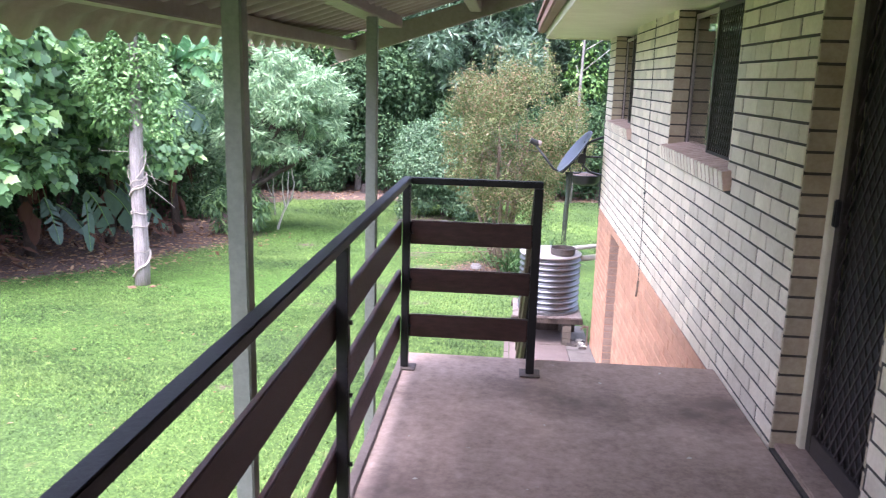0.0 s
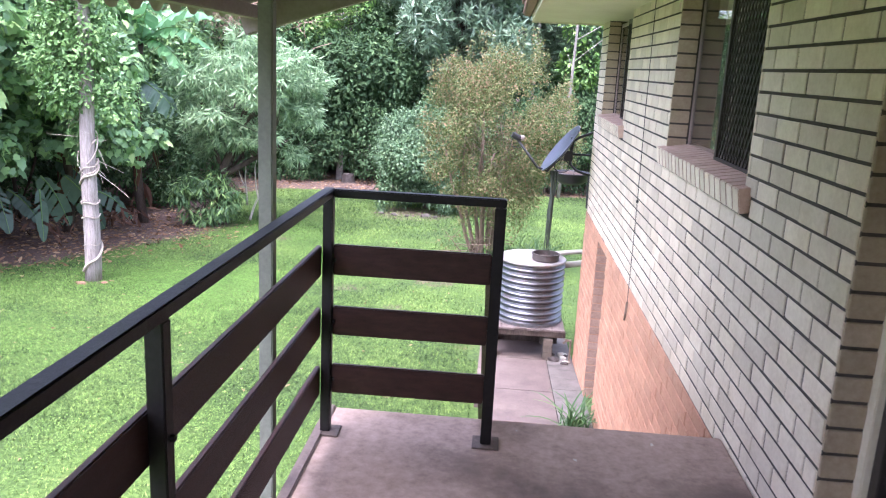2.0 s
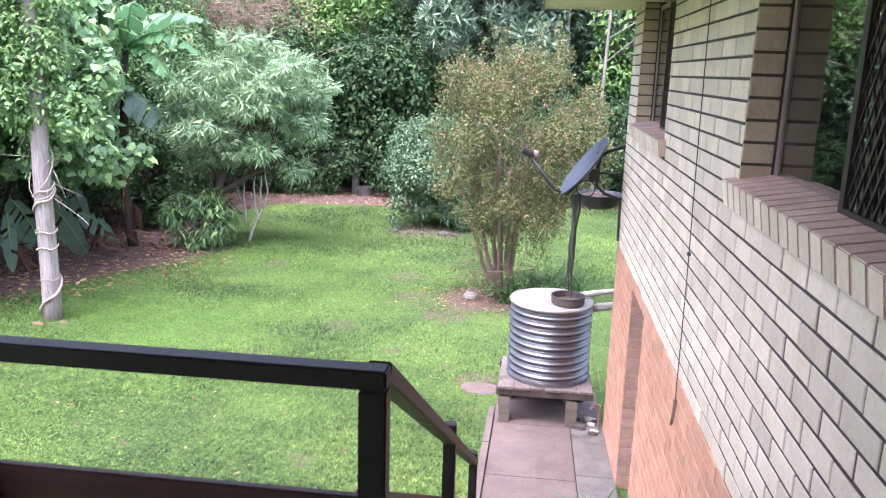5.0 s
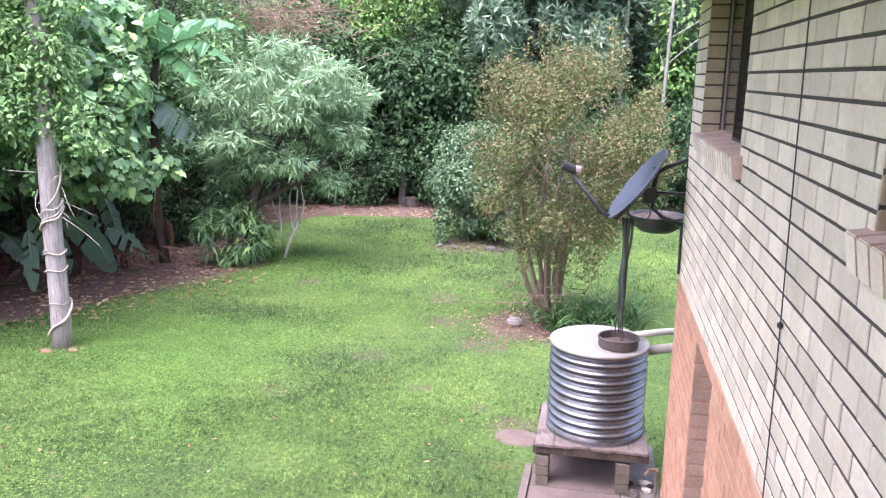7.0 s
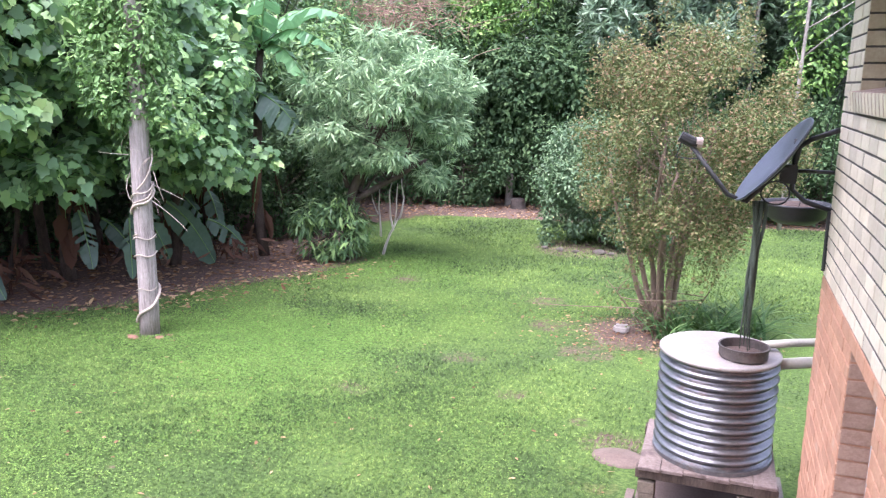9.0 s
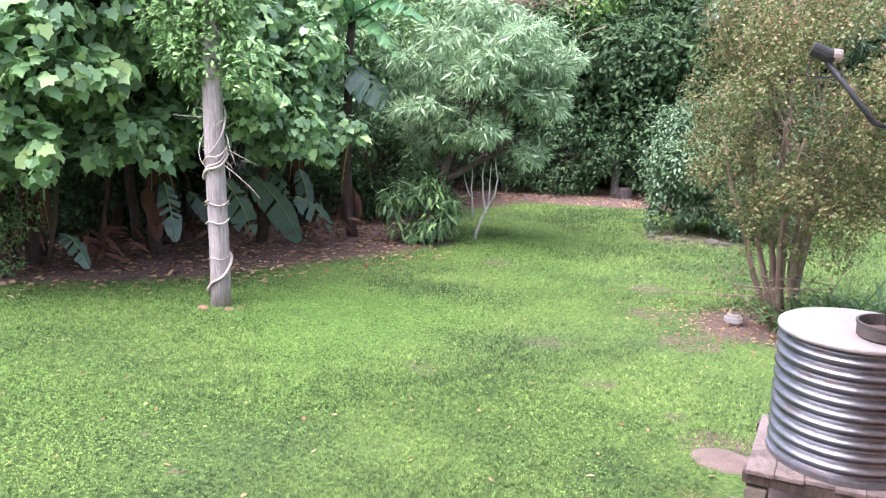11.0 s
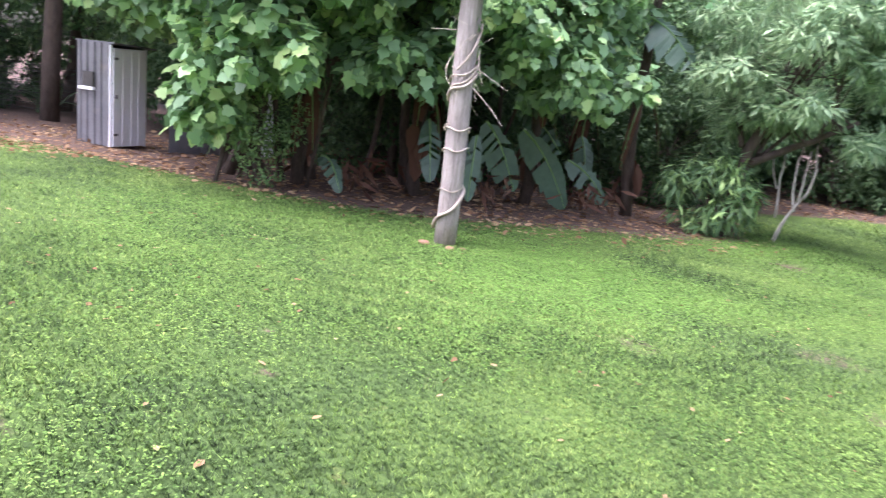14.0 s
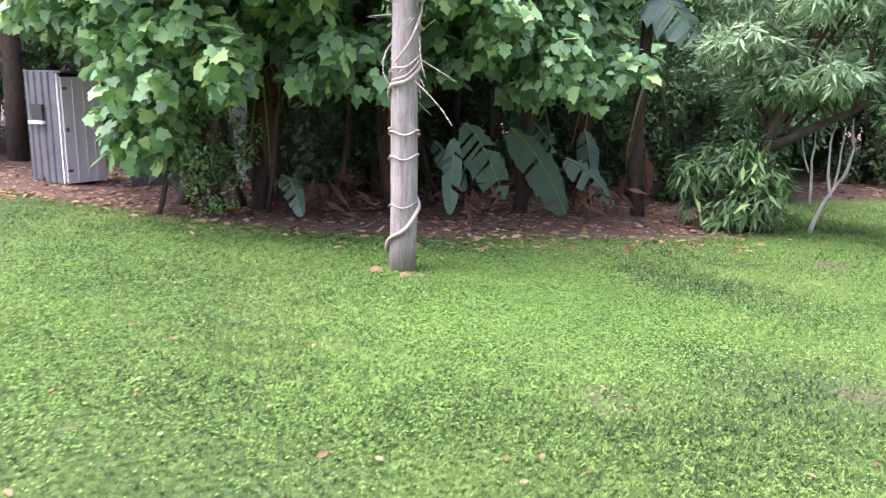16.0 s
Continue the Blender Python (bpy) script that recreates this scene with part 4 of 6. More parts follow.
cloth = thing("hanging_rope", (0.77, 10.15, 2.45), "frayed dark rope hanging from the dish arm over the tank", "rope")
rc = np.random.default_rng(8)
for i in range(7):
    top = Vector((0.76 + rc.normal() * 0.012, 10.16 + rc.normal() * 0.012, 2.50))
    bottom = Vector((0.755 + rc.normal() * 0.03, 10.30 + rc.normal() * 0.04, 1.46 + 0.35 * rc.random() * (i > 2)))
    part("strand", tube([top.lerp(bottom, k / 6) + Vector((rc.normal(), rc.normal(), 0)) * 0.008 for k in range(7)], [0.011] * 4 + [0.009, 0.006, 0.003], 6), CLOTH, cloth, smooth=True)

basket = thing("hanging_planter", (1.05, 11.3, 2.15), "black round planter with dark soil hung beyond the corner", "planter")
bm = lathe([(0.0, 0.0), (0.14, 0.012), (0.21, 0.06), (0.235, 0.14), (0.25, 0.15), (0.25, 0.165), (0.23, 0.165), (0.22, 0.13)], (1.06, 11.2, 2.20), 32)
bowl = part("bowl", bm, BLACK, basket, smooth=True)
part("soil", lathe([(0.0, 0.165), (0.13, 0.16), (0.222, 0.14)], (1.06, 11.2, 2.20), 24), SOIL, basket)
for a in (0.5, 2.6, 4.7):
    part("hanger_wire", tube([(1.06 + 0.24 * math.cos(a), 11.2 + 0.24 * math.sin(a), 2.355), (1.25, 10.8, 3.3), (1.42, END + 0.04, 4.2)], 0.003, 5), BLACK, basket)

# ---- old pole wrapped in vine ----
PX, PY = -6.30, 12.62
pz = ground_z(PX, PY)
pole = thing("timber_pole", (PX, PY, pz), "weathered grey timber pole wound with dry vine", "pole")
rp = np.random.default_rng(3)
pts = [(PX + 0.012 * math.sin(i) + 0.006 * i, PY, pz - 0.05 + 0.42 * i) for i in range(12)]
bm = tube(pts, [0.125 - 0.0022 * i for i in range(12)], 20)
for v in bm.verts:
    a = math.atan2(v.co.y - PY, v.co.x - PX)
    v.co += Vector((math.cos(a), math.sin(a), 0)) * 0.006 * math.sin(7 * a + v.co.z)
part("shaft", bm, OLD_TIMBER, pole, smooth=True)


def pole_x(z):
    return PX + 0.006 * (z - pz) / 0.42


def coil(z0, z1, turns, r, phase, wob=0.02):
    n = int(18 * turns) + 8
    out = []
    for i in range(n + 1):
        u = i / n
        a = phase + turns * math.tau * u
        z = z0 + (z1 - z0) * u + wob * math.sin(3 * a)
        rr = 0.128 + r
        out.append((pole_x(z) + rr * math.cos(a), PY + rr * math.sin(a), z))
    return tube(out, r, 7)


for z0, z1, turns, r, ph in ((pz + 0.20, pz + 0.88, 0.85, 0.026, 3.9), (pz + 0.62, pz + 0.66, 0.6, 0.008, 4.0), (pz + 1.05, pz + 1.10, 0.9, 0.012, 2.6), (pz + 1.27, pz + 1.33, 1.7, 0.012, 0.4),
                             (pz + 1.52, pz + 1.95, 0.9, 0.020, 2.4), (pz + 1.58, pz + 2.0, 1.0, 0.016, 3.0), (pz + 1.62, pz + 2.12, 0.9, 0.014, 3.5), (pz + 1.70, pz + 2.06, 1.1, 0.013, 2.0), (pz + 1.9, pz + 2.7, 0.6, 0.015, 5.0)):
    part("vine_stem", coil(z0, z1, turns, r * 0.75, ph), VINE_STEM, pole, smooth=True)
for i in range(16):
    z = pz + 1.5 + 0.9 * rp.random()
    a = rp.random() * math.tau
    s = Vector((pole_x(z) + 0.14 * math.cos(a), PY + 0.14 * math.sin(a), z))
    e = s + Vector((0.28 * rp.normal(), 0.2 * rp.normal(), -0.25 + 0.25 * rp.normal()))
    part("twig", limb(s, e, 0.006, 0.002, 0.3, rp, 5, 5), VINE_STEM, pole)
for i, (x, y, s) in enumerate(((-6.06, 12.50, 0.05), (-6.36, 12.38, 0.06), (-6.47, 12.44, 0.035), (-6.02, 12.66, 0.035))):
    bm = bmesh.new()
    bmesh.ops.create_icosphere(bm, subdivisions=2, radius=s)
    for v in bm.verts:
        v.co = Vector((v.co.x * 1.3, v.co.y, v.co.z * 0.55)) * (1 + 0.25 * noise.noise(v.co * 14 + Vector((i * 3, 0, 0)))) + Vector((x, y, ground_z(x, y) + s * 0.25))
    rock = part("brick_rubble", bm, TERRACOTTA, None)
    tagged(rock, "broken orange brick piece at the pole's foot", "rubble", "rubble round the pole")

# ---- garden shed and the far corner ----
def shed():
    s = thing("garden_shed", (-13.9, 11.6, 0.05), "small grey corrugated metal shed with a white door", "shed")
    m = Matrix.Translation((-13.39, 11.03, ground_z(-13.39, 11.03))) @ Euler((0, 0, radians(24))).to_matrix().to_4x4()
    # local: x runs back-left along the corrugated side (negative), y along the door side

    def side(x0, y0, x1, y1, h0, h1):
        verts, n = [], 40
        dx_, dy_ = x1 - x0, y1 - y0
        L = math.hypot(dx_, dy_)
        nx, ny = dy_ / L, -dx_ / L
        for i in range(n + 1):
            u = i / n
            w = 0.012 * (1 if math.sin(u * L * math.tau / 0.17) > 0 else -1)
            for z in (0.02, h0 + (h1 - h0) * u):
                verts.append(m @ Vector((x0 + dx_ * u + nx * w, y0 + dy_ * u + ny * w, z)))
        return mesh_from("side_wall", verts, [(2 * i, 2 * i + 2, 2 * i + 3, 2 * i + 1) for i in range(n)])
    part("side_wall", side(-0.8, 0, 0, 0, 1.72, 1.70), SHED_GREY, s)
    part("side_wall", side(0, 0.75, -0.8, 0.75, 1.66, 1.70), SHED_GREY, s)
    part("side_wall", side(-0.8, 0.75, -0.8, 0, 1.70, 1.72), SHED_GREY, s)
    part("frame", box(-0.03, 0.0, 0, 0.0, 0.04, 1.69, 0, None, m), SHED_WHITE, s)
    part("frame", box(-0.03, 0.71, 0, 0.0, 0.75, 1.66, 0, None, m), SHED_WHITE, s)
    part("roof", box(-0.88, -0.06, 1.70, 0.06, 0.82, 1.73, 0.004, None, m @ Euler((radians(-3), 0, 0)).to_matrix().to_4x4()), SHED_GREY, s)
    d = part("door", box(0.002, 0.04, 0.02, 0.03, 0.71, 1.64, 0.004, None, m), SHED_WHITE, s, "chalky white sheet door")
    for y in (0.22, 0.40, 0.55):
        part("door_rib", box(0.03, y, 0.03, 0.042, y + 0.02, 1.62, 0.003, None, m), SHED_WHITE, d)
    for z in (0.2, 1.45):
        part("hinge", box(0.03, 0.05, z, 0.046, 0.13, z + 0.04, 0.002, None, m), SHED_GREY, d)
    part("latch", box(0.03, 0.06, 0.82, 0.06, 0.11, 0.88, 0.004, None, m), SHED_GREY, d)
    # Vent opening is a solid box with its darkness painted on.
    part("vent", box(-0.62, -0.045, 0.98, -0.36, -0.012, 1.22, 0.006, None, m), DARK_ROOM, s, "square vent, its dark opening painted on, with a white shelf")
    part("vent_shelf", box(-0.70, -0.07, 0.92, -0.34, -0.012, 0.97, 0.004, None, m), SHED_WHITE, s)


shed()
sheet2 = thing("metal_sheet_screen", (-13.2, 12.6, 0.0), "dull blue-grey metal sheet screen behind the vine", "screen")
mz = ground_z(-13.0, 12.8)
for i in range(9):
    y = 12.0 + i * 0.19
    part("panel", box(-13.35, y, mz - 0.02, -13.32 + 0.015 * (i % 2), y + 0.186, mz + 1.05, 0.003), SHED_GREY, sheet2)

part("edge_panel", box(-13.36, 13.73, mz - 0.02, -13.31, 13.98, mz + 1.55, 0.003), SHED_WHITE, sheet2, "chalky white end panel")

fence = thing("wire_fence", (-18.5, 9.5, 0.1), "low dark wire fence along the garden's end", "fence")
FENCE_WIRE = surface("dull_wire", (0.05, 0.05, 0.045), (0.10, 0.10, 0.09), 5, 50, 0.6, 0.1, 0.4)
for i in range(8):
    y = 5.2 + i * 1.0
    part("post", tube([(-18.6, y, ground_z(-18, y) - 0.05), (-18.6, y, ground_z(-18, y) + 1.05)], 0.03, 8), BARK, fence)
for k in range(9):
    z = 0.1 + k * 0.115
    part("wire", tube([(-18.57, 5.2, ground_z(-18, 5.2) + z), (-18.57, 8.7, ground_z(-18, 8.7) + z), (-18.57, 12.2, ground_z(-18, 12.2) + z)], 0.006, 5), FENCE_WIRE, fence)
bm = bmesh.new()
for i in range(70):
    y = 5.2 + i * 0.1
    z = ground_z(-18, y)
    tube([(-18.565, y, z + 0.05), (-18.565, y, z + 1.02)], 0.004, 4, bm)
part("mesh_wires", bm, FENCE_WIRE, fence)
# ---- plants ----
def unit(v):
    return v / (np.linalg.norm(v, axis=1, keepdims=True) + 1e-9)


def crown_mesh(rng, centres, radii, shape, size, per_area, droop=0.5, flat=0.3, shell=0.5, rosette=0, spread=0.35, hang=0.0):
    """Leaves over rounded clumps: tips lean outward and down by droop, faces look outward and up."""
    pos, out = blobs(rng, centres, radii, per_area, shell)
    if rosette:
        pos, out = np.repeat(pos, rosette, 0), np.repeat(out, rosette, 0)
        side = unit(rng.normal(size=(len(pos), 3)))
        along = unit(side + out * 0.75 + np.array([0, 0, -hang]))
        normal = out + 0.3 * rng.normal(size=out.shape)
        pos = pos + along * 0.02
    else:
        along = unit(out * 0.6 + rng.normal(size=out.shape) * (0.45 + spread)) + np.array([0, 0, -droop])
        normal = out * (1 - flat) + np.array([0, 0, 0.55 + flat]) + rng.normal(size=out.shape) * spread
    s = size * (0.65 + 0.7 * rng.random(len(pos)))
    return leaves("crown", shape, pos, along, normal, s)


def plant(name, base, label, category, rng, stems, centres, radii, shape, leaf_mat, size, per_area, bark=BARK, group="", **kw):
    """A tree or shrub: stems are (from, to, r0, r1); the crown is one mesh of leaves."""
    t = thing(name, base, label, category, group)
    for i, (a, b, r0, r1) in enumerate(stems):
        part("trunk" if i == 0 else "limb", limb(a, b, r0, r1, 0.12, rng, 7, 8), bark, t, smooth=True)
    # thin inner branches towards the clumps
    bm = bmesh.new()
    for c in centres[:40]:
        k = stems[rng.integers(len(stems))] if stems else None
        if k is None:
            break
        limb(Vector(k[0]).lerp(Vector(k[1]), 0.45 + 0.5 * rng.random()), c, max(0.008, k[3] * 0.5), 0.004, 0.15, rng, 4, 5, bm)
    if stems:
        tagged(part("inner_twig", bm, bark, t), kind="stuff")
    part("crown", crown_mesh(rng, centres, radii, shape, size, per_area, **kw), leaf_mat, t)
    return t


# the vine-draped thicket over the bed
def thicket():
    for i, (y0, y1, x_front, top) in enumerate(((10.75, 11.7, -8.4, 6.4), (11.3, 12.8, -7.9, 6.6), (12.6, 14.4, -7.9, 6.8), (14.2, 16.2, -7.7, 6.2), (15.9, 17.6, -8.0, 4.6))):
        rng = np.random.default_rng(20 + i)
        cs, rad = [], []
        # front shelves of leaves, hanging in tiers with dark gaps between
        for k in range(30):
            z = 2.2 + (top - 2.2) * (k + rng.random()) / 30
            back = 0.3 * max(0.0, z - 4.2) + 0.8 * rng.random() + (0.2 if z < 2.6 else 0)
            q = 0.34 + 0.26 * rng.random()
            cs.append((x_front - back, y0 + (y1 - y0) * rng.random(), z))
            rad.append((q, q * 1.1, q * 0.55))
        for k in range(8):
            cs.append((x_front - 0.1 - 0.8 * rng.random(), y0 + (y1 - y0) * rng.random(), 1.75 + 0.4 * rng.random()))
            rad.append((0.2, 0.22, 0.26 + 0.22 * rng.random()))
        # dense canopy behind and above, added to keep light out from under the thicket
        for k in range(34):
            cs.append((x_front - 1.5 - 3.4 * rng.random(), y0 + (y1 - y0) * rng.random(), 2.5 + 3.6 * rng.random()))
            rad.append((0.85, 0.85, 0.6))
        bx, by = x_front - 3.0, (y0 + y1) / 2
        if i == 0:
            by += 1.4
        g = ground_z(bx, by)
        stems = [((bx, by, g - 0.05), (bx + 0.3, by + 0.2, 3.6), 0.10, 0.06), ((bx + 0.9, by - 0.6, g - 0.05), (bx + 1.5, by - 0.1, 3.2), 0.035, 0.02), ((bx + 0.4, by + 0.7, g - 0.05), (bx + 1.0, by + 0.3, 3.4), 0.045, 0.03),
                 ((bx - 0.9, by + 0.3, g - 0.05), (bx - 0.6, by, 4.0), 0.10, 0.05)]
        plant("vine_covered_tree", (bx, by, g), "tree smothered in broad-leaved climbing vine over the bed", "tree", rng, stems, cs, rad, LOBED, VINE_LEAF, 0.175, 52, group="vine thicket", droop=0.6, flat=0.1, shell=0.62, spread=0.3)


thicket()

# the curtain of vine that hangs before the shed
rng = np.random.default_rng(31)
cs = [(-9.1 - 1.5 * rng.random(), 10.9 + 0.9 * rng.random(), 1.6 + 2.4 * rng.random()) for _ in range(26)] + [(-10.0 - 0.4 * rng.random(), 11.15 + 0.5 * rng.random(), 0.95 + 0.7 * rng.random()) for _ in range(7)]
plant("climbing_vine", (-10.2, 10.9, ground_z(-10.2, 10.9)), "broad-leaved vine hanging in front of the shed", "vine", rng, [((-10.3, 12.4, 0.0), (-9.9, 11.6, 3.0), 0.03, 0.015)], cs, [0.28 + 0.25 * rng.random() for _ in cs], LOBED, VINE_LEAF, 0.19, 42, droop=0.8, flat=0.1)

# a lower sweep of the same vine, hanging over the bananas
rng = np.random.default_rng(131)
cs = [(-7.1 - 0.7 * rng.random(), 13.4 + 3.4 * rng.random(), 1.75 + 1.9 * rng.random()) for _ in range(30)]
plant("climbing_vine", (-7.6, 15.6, 1.9), "broad-leaved vine sweeping down over the banana plants", "vine", rng, [((-8.4, 15.6, 2.2), (-7.2, 15.2, 2.9), 0.02, 0.01)], cs, [(0.26 + 0.2 * rng.random(), 0.3, 0.2 + 0.22 * rng.random()) for _ in cs], LOBED, VINE_LEAF, 0.15, 62, droop=0.8, flat=0.1)

# small-leaved creeper clothing the pole's top
rng = np.random.default_rng(32)
cs = [(PX - 0.12 + 0.22 * rng.normal(), PY + 0.10 * rng.normal() + 0.05, 2.75 + 2.4 * rng.random()) for _ in range(26)]
plant("pole_creeper", (PX, PY + 0.2, 2.3), "small-leaved creeper bunched over the pole's top", "vine", rng, [((PX, PY + 0.15, 2.2), (PX - 0.1, PY + 0.15, 4.8), 0.03, 0.01)], cs, [0.26 + 0.2 * rng.random() for _ in cs], OVAL, IVY_LEAF, 0.085, 190, bark=VINE_STEM, droop=0.5)
cs = [(PX - 0.35 + 0.5 * rng.random(), PY + 0.1, 2.1 + 0.5 * rng.random()) for _ in range(8)]
plant("hanging_creeper", (PX - 0.2, PY + 0.2, 2.0), "loose trailing ends of creeper beside the pole", "vine", rng, [((PX + 0.0, PY + 0.15, 2.2), (PX - 0.3, PY + 0.2, 2.7), 0.012, 0.006)], cs, [(0.1, 0.1, 0.25)] * 8, OVAL, IVY_LEAF, 0.075, 70, bark=VINE_STEM, droop=1.0)

# low shrub by the shed
rng = np.random.default_rng(33)
cs, rad = clumps(rng, (-10.7, 11.6, 0.1), (-9.4, 12.6, 1.75), 26, 0.16, 0.34)
plant("shrub", (-10.15, 12.1, ground_z(-10.15, 12.1)), "small twiggy green shrub at the lawn's edge", "shrub", rng, [((-10.15, 12.1, -0.05), (-10.1, 12.1, 1.2), 0.03, 0.015), ((-10.1, 12.05, -0.05), (-9.7, 12.0, 1.1), 0.02, 0.01), ((-10.2, 12.1, -0.05), (-10.5, 12.2, 1.1), 0.02, 0.01)], cs, rad, OVAL, IVY_LEAF, 0.07, 130)

# weeping narrow-leaved tree
rng = np.random.default_rng(34)
cs, rad = clumps(rng, (-7.6, 17.4, 1.2), (-3.8, 20.4, 4.2), 74, 0.16, 0.5)
rad = [(q * 1.15, q * 1.15, q * 0.6) for q in rad]
keep = [i for i, c in enumerate(cs) if not (c[0] < -5.7 and c[2] < 1.45)]
tx, ty, tz = -6.35, 18.35, ground_z(-6.35, 18.35)
plant("weeping_tree", (tx, ty, tz), "leaning tree with drooping narrow grey-green leaves", "tree", rng,
      [((tx, ty, tz - 0.05), (-5.9, 18.6, 2.2), 0.13, 0.07), ((-6.2, 18.4, 0.95), (-4.9, 18.9, 1.75), 0.07, 0.03), ((-5.95, 18.6, 2.0), (-5.2, 19.0, 3.4), 0.06, 0.02), ((-6.3, 18.4, 1.2), (-6.9, 18.6, 3.0), 0.05, 0.02)],
      [cs[i] for i in keep], [rad[i] for i in keep], NARROW, WILLOW_LEAF, 0.185, 34, shell=0.5, rosette=8, hang=0.7)
rng = np.random.default_rng(35)
cs, rad = clumps(rng, (-7.4, 17.6, -0.2), (-5.7, 18.8, 1.0), 22, 0.12, 0.26)
plant("understorey_shrub", (-6.5, 18.2, tz), "leafy shrub growing round the weeping tree's foot", "shrub", rng, [((-6.6, 18.2, tz - 0.05), (-6.6, 18.2, 0.7), 0.03, 0.015)], cs, rad, NARROW, FOREST_LEAF, 0.22, 170, droop=0.8)
WHITE_WOOD = surface("bleached_wood", (0.34, 0.31, 0.27), (0.56, 0.52, 0.47), 8, 40, 0.8, 0.3)
pale = thing("bare_branches", (-5.35, 18.7, ground_z(-5.35, 18.7)), "pale leafless branches leaning out of the shrub", "branches")
g = ground_z(-5.7, 18.9)
for a, b, r in (((-5.80, 18.9, g - 0.05), (-5.48, 18.95, 0.55), 0.035), ((-5.48, 18.95, 0.53), (-5.36, 18.95, 1.0), 0.026), ((-5.37, 18.95, 0.98), (-5.44, 19.0, 1.35), 0.018), ((-5.60, 18.95, 0.3), (-5.68, 18.95, 1.0), 0.024),
                ((-5.68, 18.95, 0.95), (-5.62, 19.0, 1.4), 0.016), ((-5.55, 18.95, 0.42), (-5.52, 19.0, 1.25), 0.018), ((-5.86, 18.95, 0.15), (-5.92, 19.0, 1.15), 0.022), ((-5.92, 18.95, 0.6), (-6.1, 19.0, 1.1), 0.015)):
    part("branch", limb(a, b, r, r * 0.5, 0.07, rng, 5, 7), WHITE_WOOD, pale, smooth=True)

# crepe myrtle
rng = np.random.default_rng(36)
mx_, my_ = -0.08, 15.6
mz_ = ground_z(mx_, my_)
stems = []
for i in range(11):
    a = i * 2.4
    r = 0.05 + 0.10 * rng.random()
    stems.append(((mx_ + r * math.cos(a), my_ + r * math.sin(a), mz_ - 0.05), (mx_ + (0.25 + 0.55 * rng.random()) * math.cos(a) * 1.1, my_ + 0.6 * math.sin(a), 1.9 + 1.0 * rng.random()), 0.045, 0.016))
cs, rad = clumps(rng, (-1.4, 14.5, 0.95), (1.55, 17.0, 4.05), 135, 0.12, 0.36)
keep = [i for i, c in enumerate(cs) if c[2] > 1.9 or math.hypot(c[0] - mx_, c[1] - my_) < 0.75 + 0.6 * c[2] * rng.random() ** 0.3]
cs, rad = [tuple(cs[i]) for i in keep], [float(rad[i]) for i in keep]
for i in range(28):
    a, q = rng.random() * math.tau, 0.35 + 0.6 * rng.random()
    cs.append((mx_ + q * math.cos(a), my_ + q * math.sin(a), 0.85 + 0.9 * rng.random()))
    rad.append(0.12 + 0.14 * rng.random())
for i in range(60):
    a, u = rng.random() * math.tau, rng.random()
    rr = 1.45 * math.sin(math.pi * (0.12 + 0.55 * u)) * (0.88 + 0.2 * rng.random())
    cs.append((mx_ + 0.15 + rr * math.cos(a), my_ + 0.15 + 0.85 * rr * math.sin(a), 4.25 - 2.6 * u))
    rad.append((0.09, 0.09, 0.17 + 0.12 * rng.random()))
plant("crepe_myrtle", (mx_, my_, mz_), "many-stemmed crepe myrtle turning rusty in autumn", "tree", rng, stems, list(cs), list(rad), SMALL, MYRTLE_LEAF, 0.046, 400, bark=SMOOTH_BARK, droop=0.2, flat=0.4, shell=0.2, spread=0.6)
rng = np.random.default_rng(37)
cs = [(mx_ - 0.45 + 0.5 * rng.normal(), my_ - 0.2 + 0.25 * rng.normal(), 0.15 + 0.5 * rng.random()) for _ in range(10)]
plant("sucker_growth", (mx_ - 0.3, my_ - 0.2, mz_), "sparse twiggy suckers round the crepe myrtle's foot", "shrub", rng, [((mx_ - 0.2, my_ - 0.1, mz_), (mx_ - 0.75, my_ - 0.3, 0.6), 0.014, 0.005), ((mx_ - 0.1, my_ - 0.2, mz_), (mx_ - 0.35, my_ - 0.5, 0.7), 0.014, 0.005), ((mx_ + 0.2, my_ - 0.1, mz_), (mx_ + 0.6, my_ - 0.2, 0.6), 0.012, 0.005)], cs, [0.22] * 10, SMALL, MYRTLE_LEAF, 0.06, 45, bark=SMOOTH_BARK)


def strap_clump(name, x, y, n, length, label, seed, mat=STRAP_LEAF, width=0.05):
    rng = np.random.default_rng(seed)
    c = thing(name, (x, y, ground_z(x, y)), label, "plant")
    verts, faces = [], []
    for i in range(n):
        a, L, lean = rng.random() * math.tau, length * (0.6 + 0.6 * rng.random()), 0.35 + 0.75 * rng.random()
        bx, by = x + 0.14 * rng.normal() * length, y + 0.10 * rng.normal() * length
        d, s = Vector((math.cos(a), math.sin(a), 0)), Vector((-math.sin(a), math.cos(a), 0))
        o = len(verts)
        for k in range(7):
            u = k / 6
            p = Vector((bx, by, ground_z(x, y) - 0.01)) + d * L * lean * u ** 1.3 + Vector((0, 0, L * (u * 0.95 - 0.62 * lean * u * u)))
            w = width * (1 - u) ** 0.6 * (0.5 + u * 0.6) + 0.002
            verts += [tuple(p - s * w / 2 + Vector((0, 0, 0.25 * w))), tuple(p), tuple(p + s * w / 2 + Vector((0, 0, 0.25 * w)))]
        for k in range(6):
            faces += [(o + 3 * k, o + 3 * k + 1, o + 3 * k + 4, o + 3 * k + 3), (o + 3 * k + 1, o + 3 * k + 2, o + 3 * k + 5, o + 3 * k + 4)]
    part("leaves", mesh_from("leaves", verts, faces, True), mat, c)


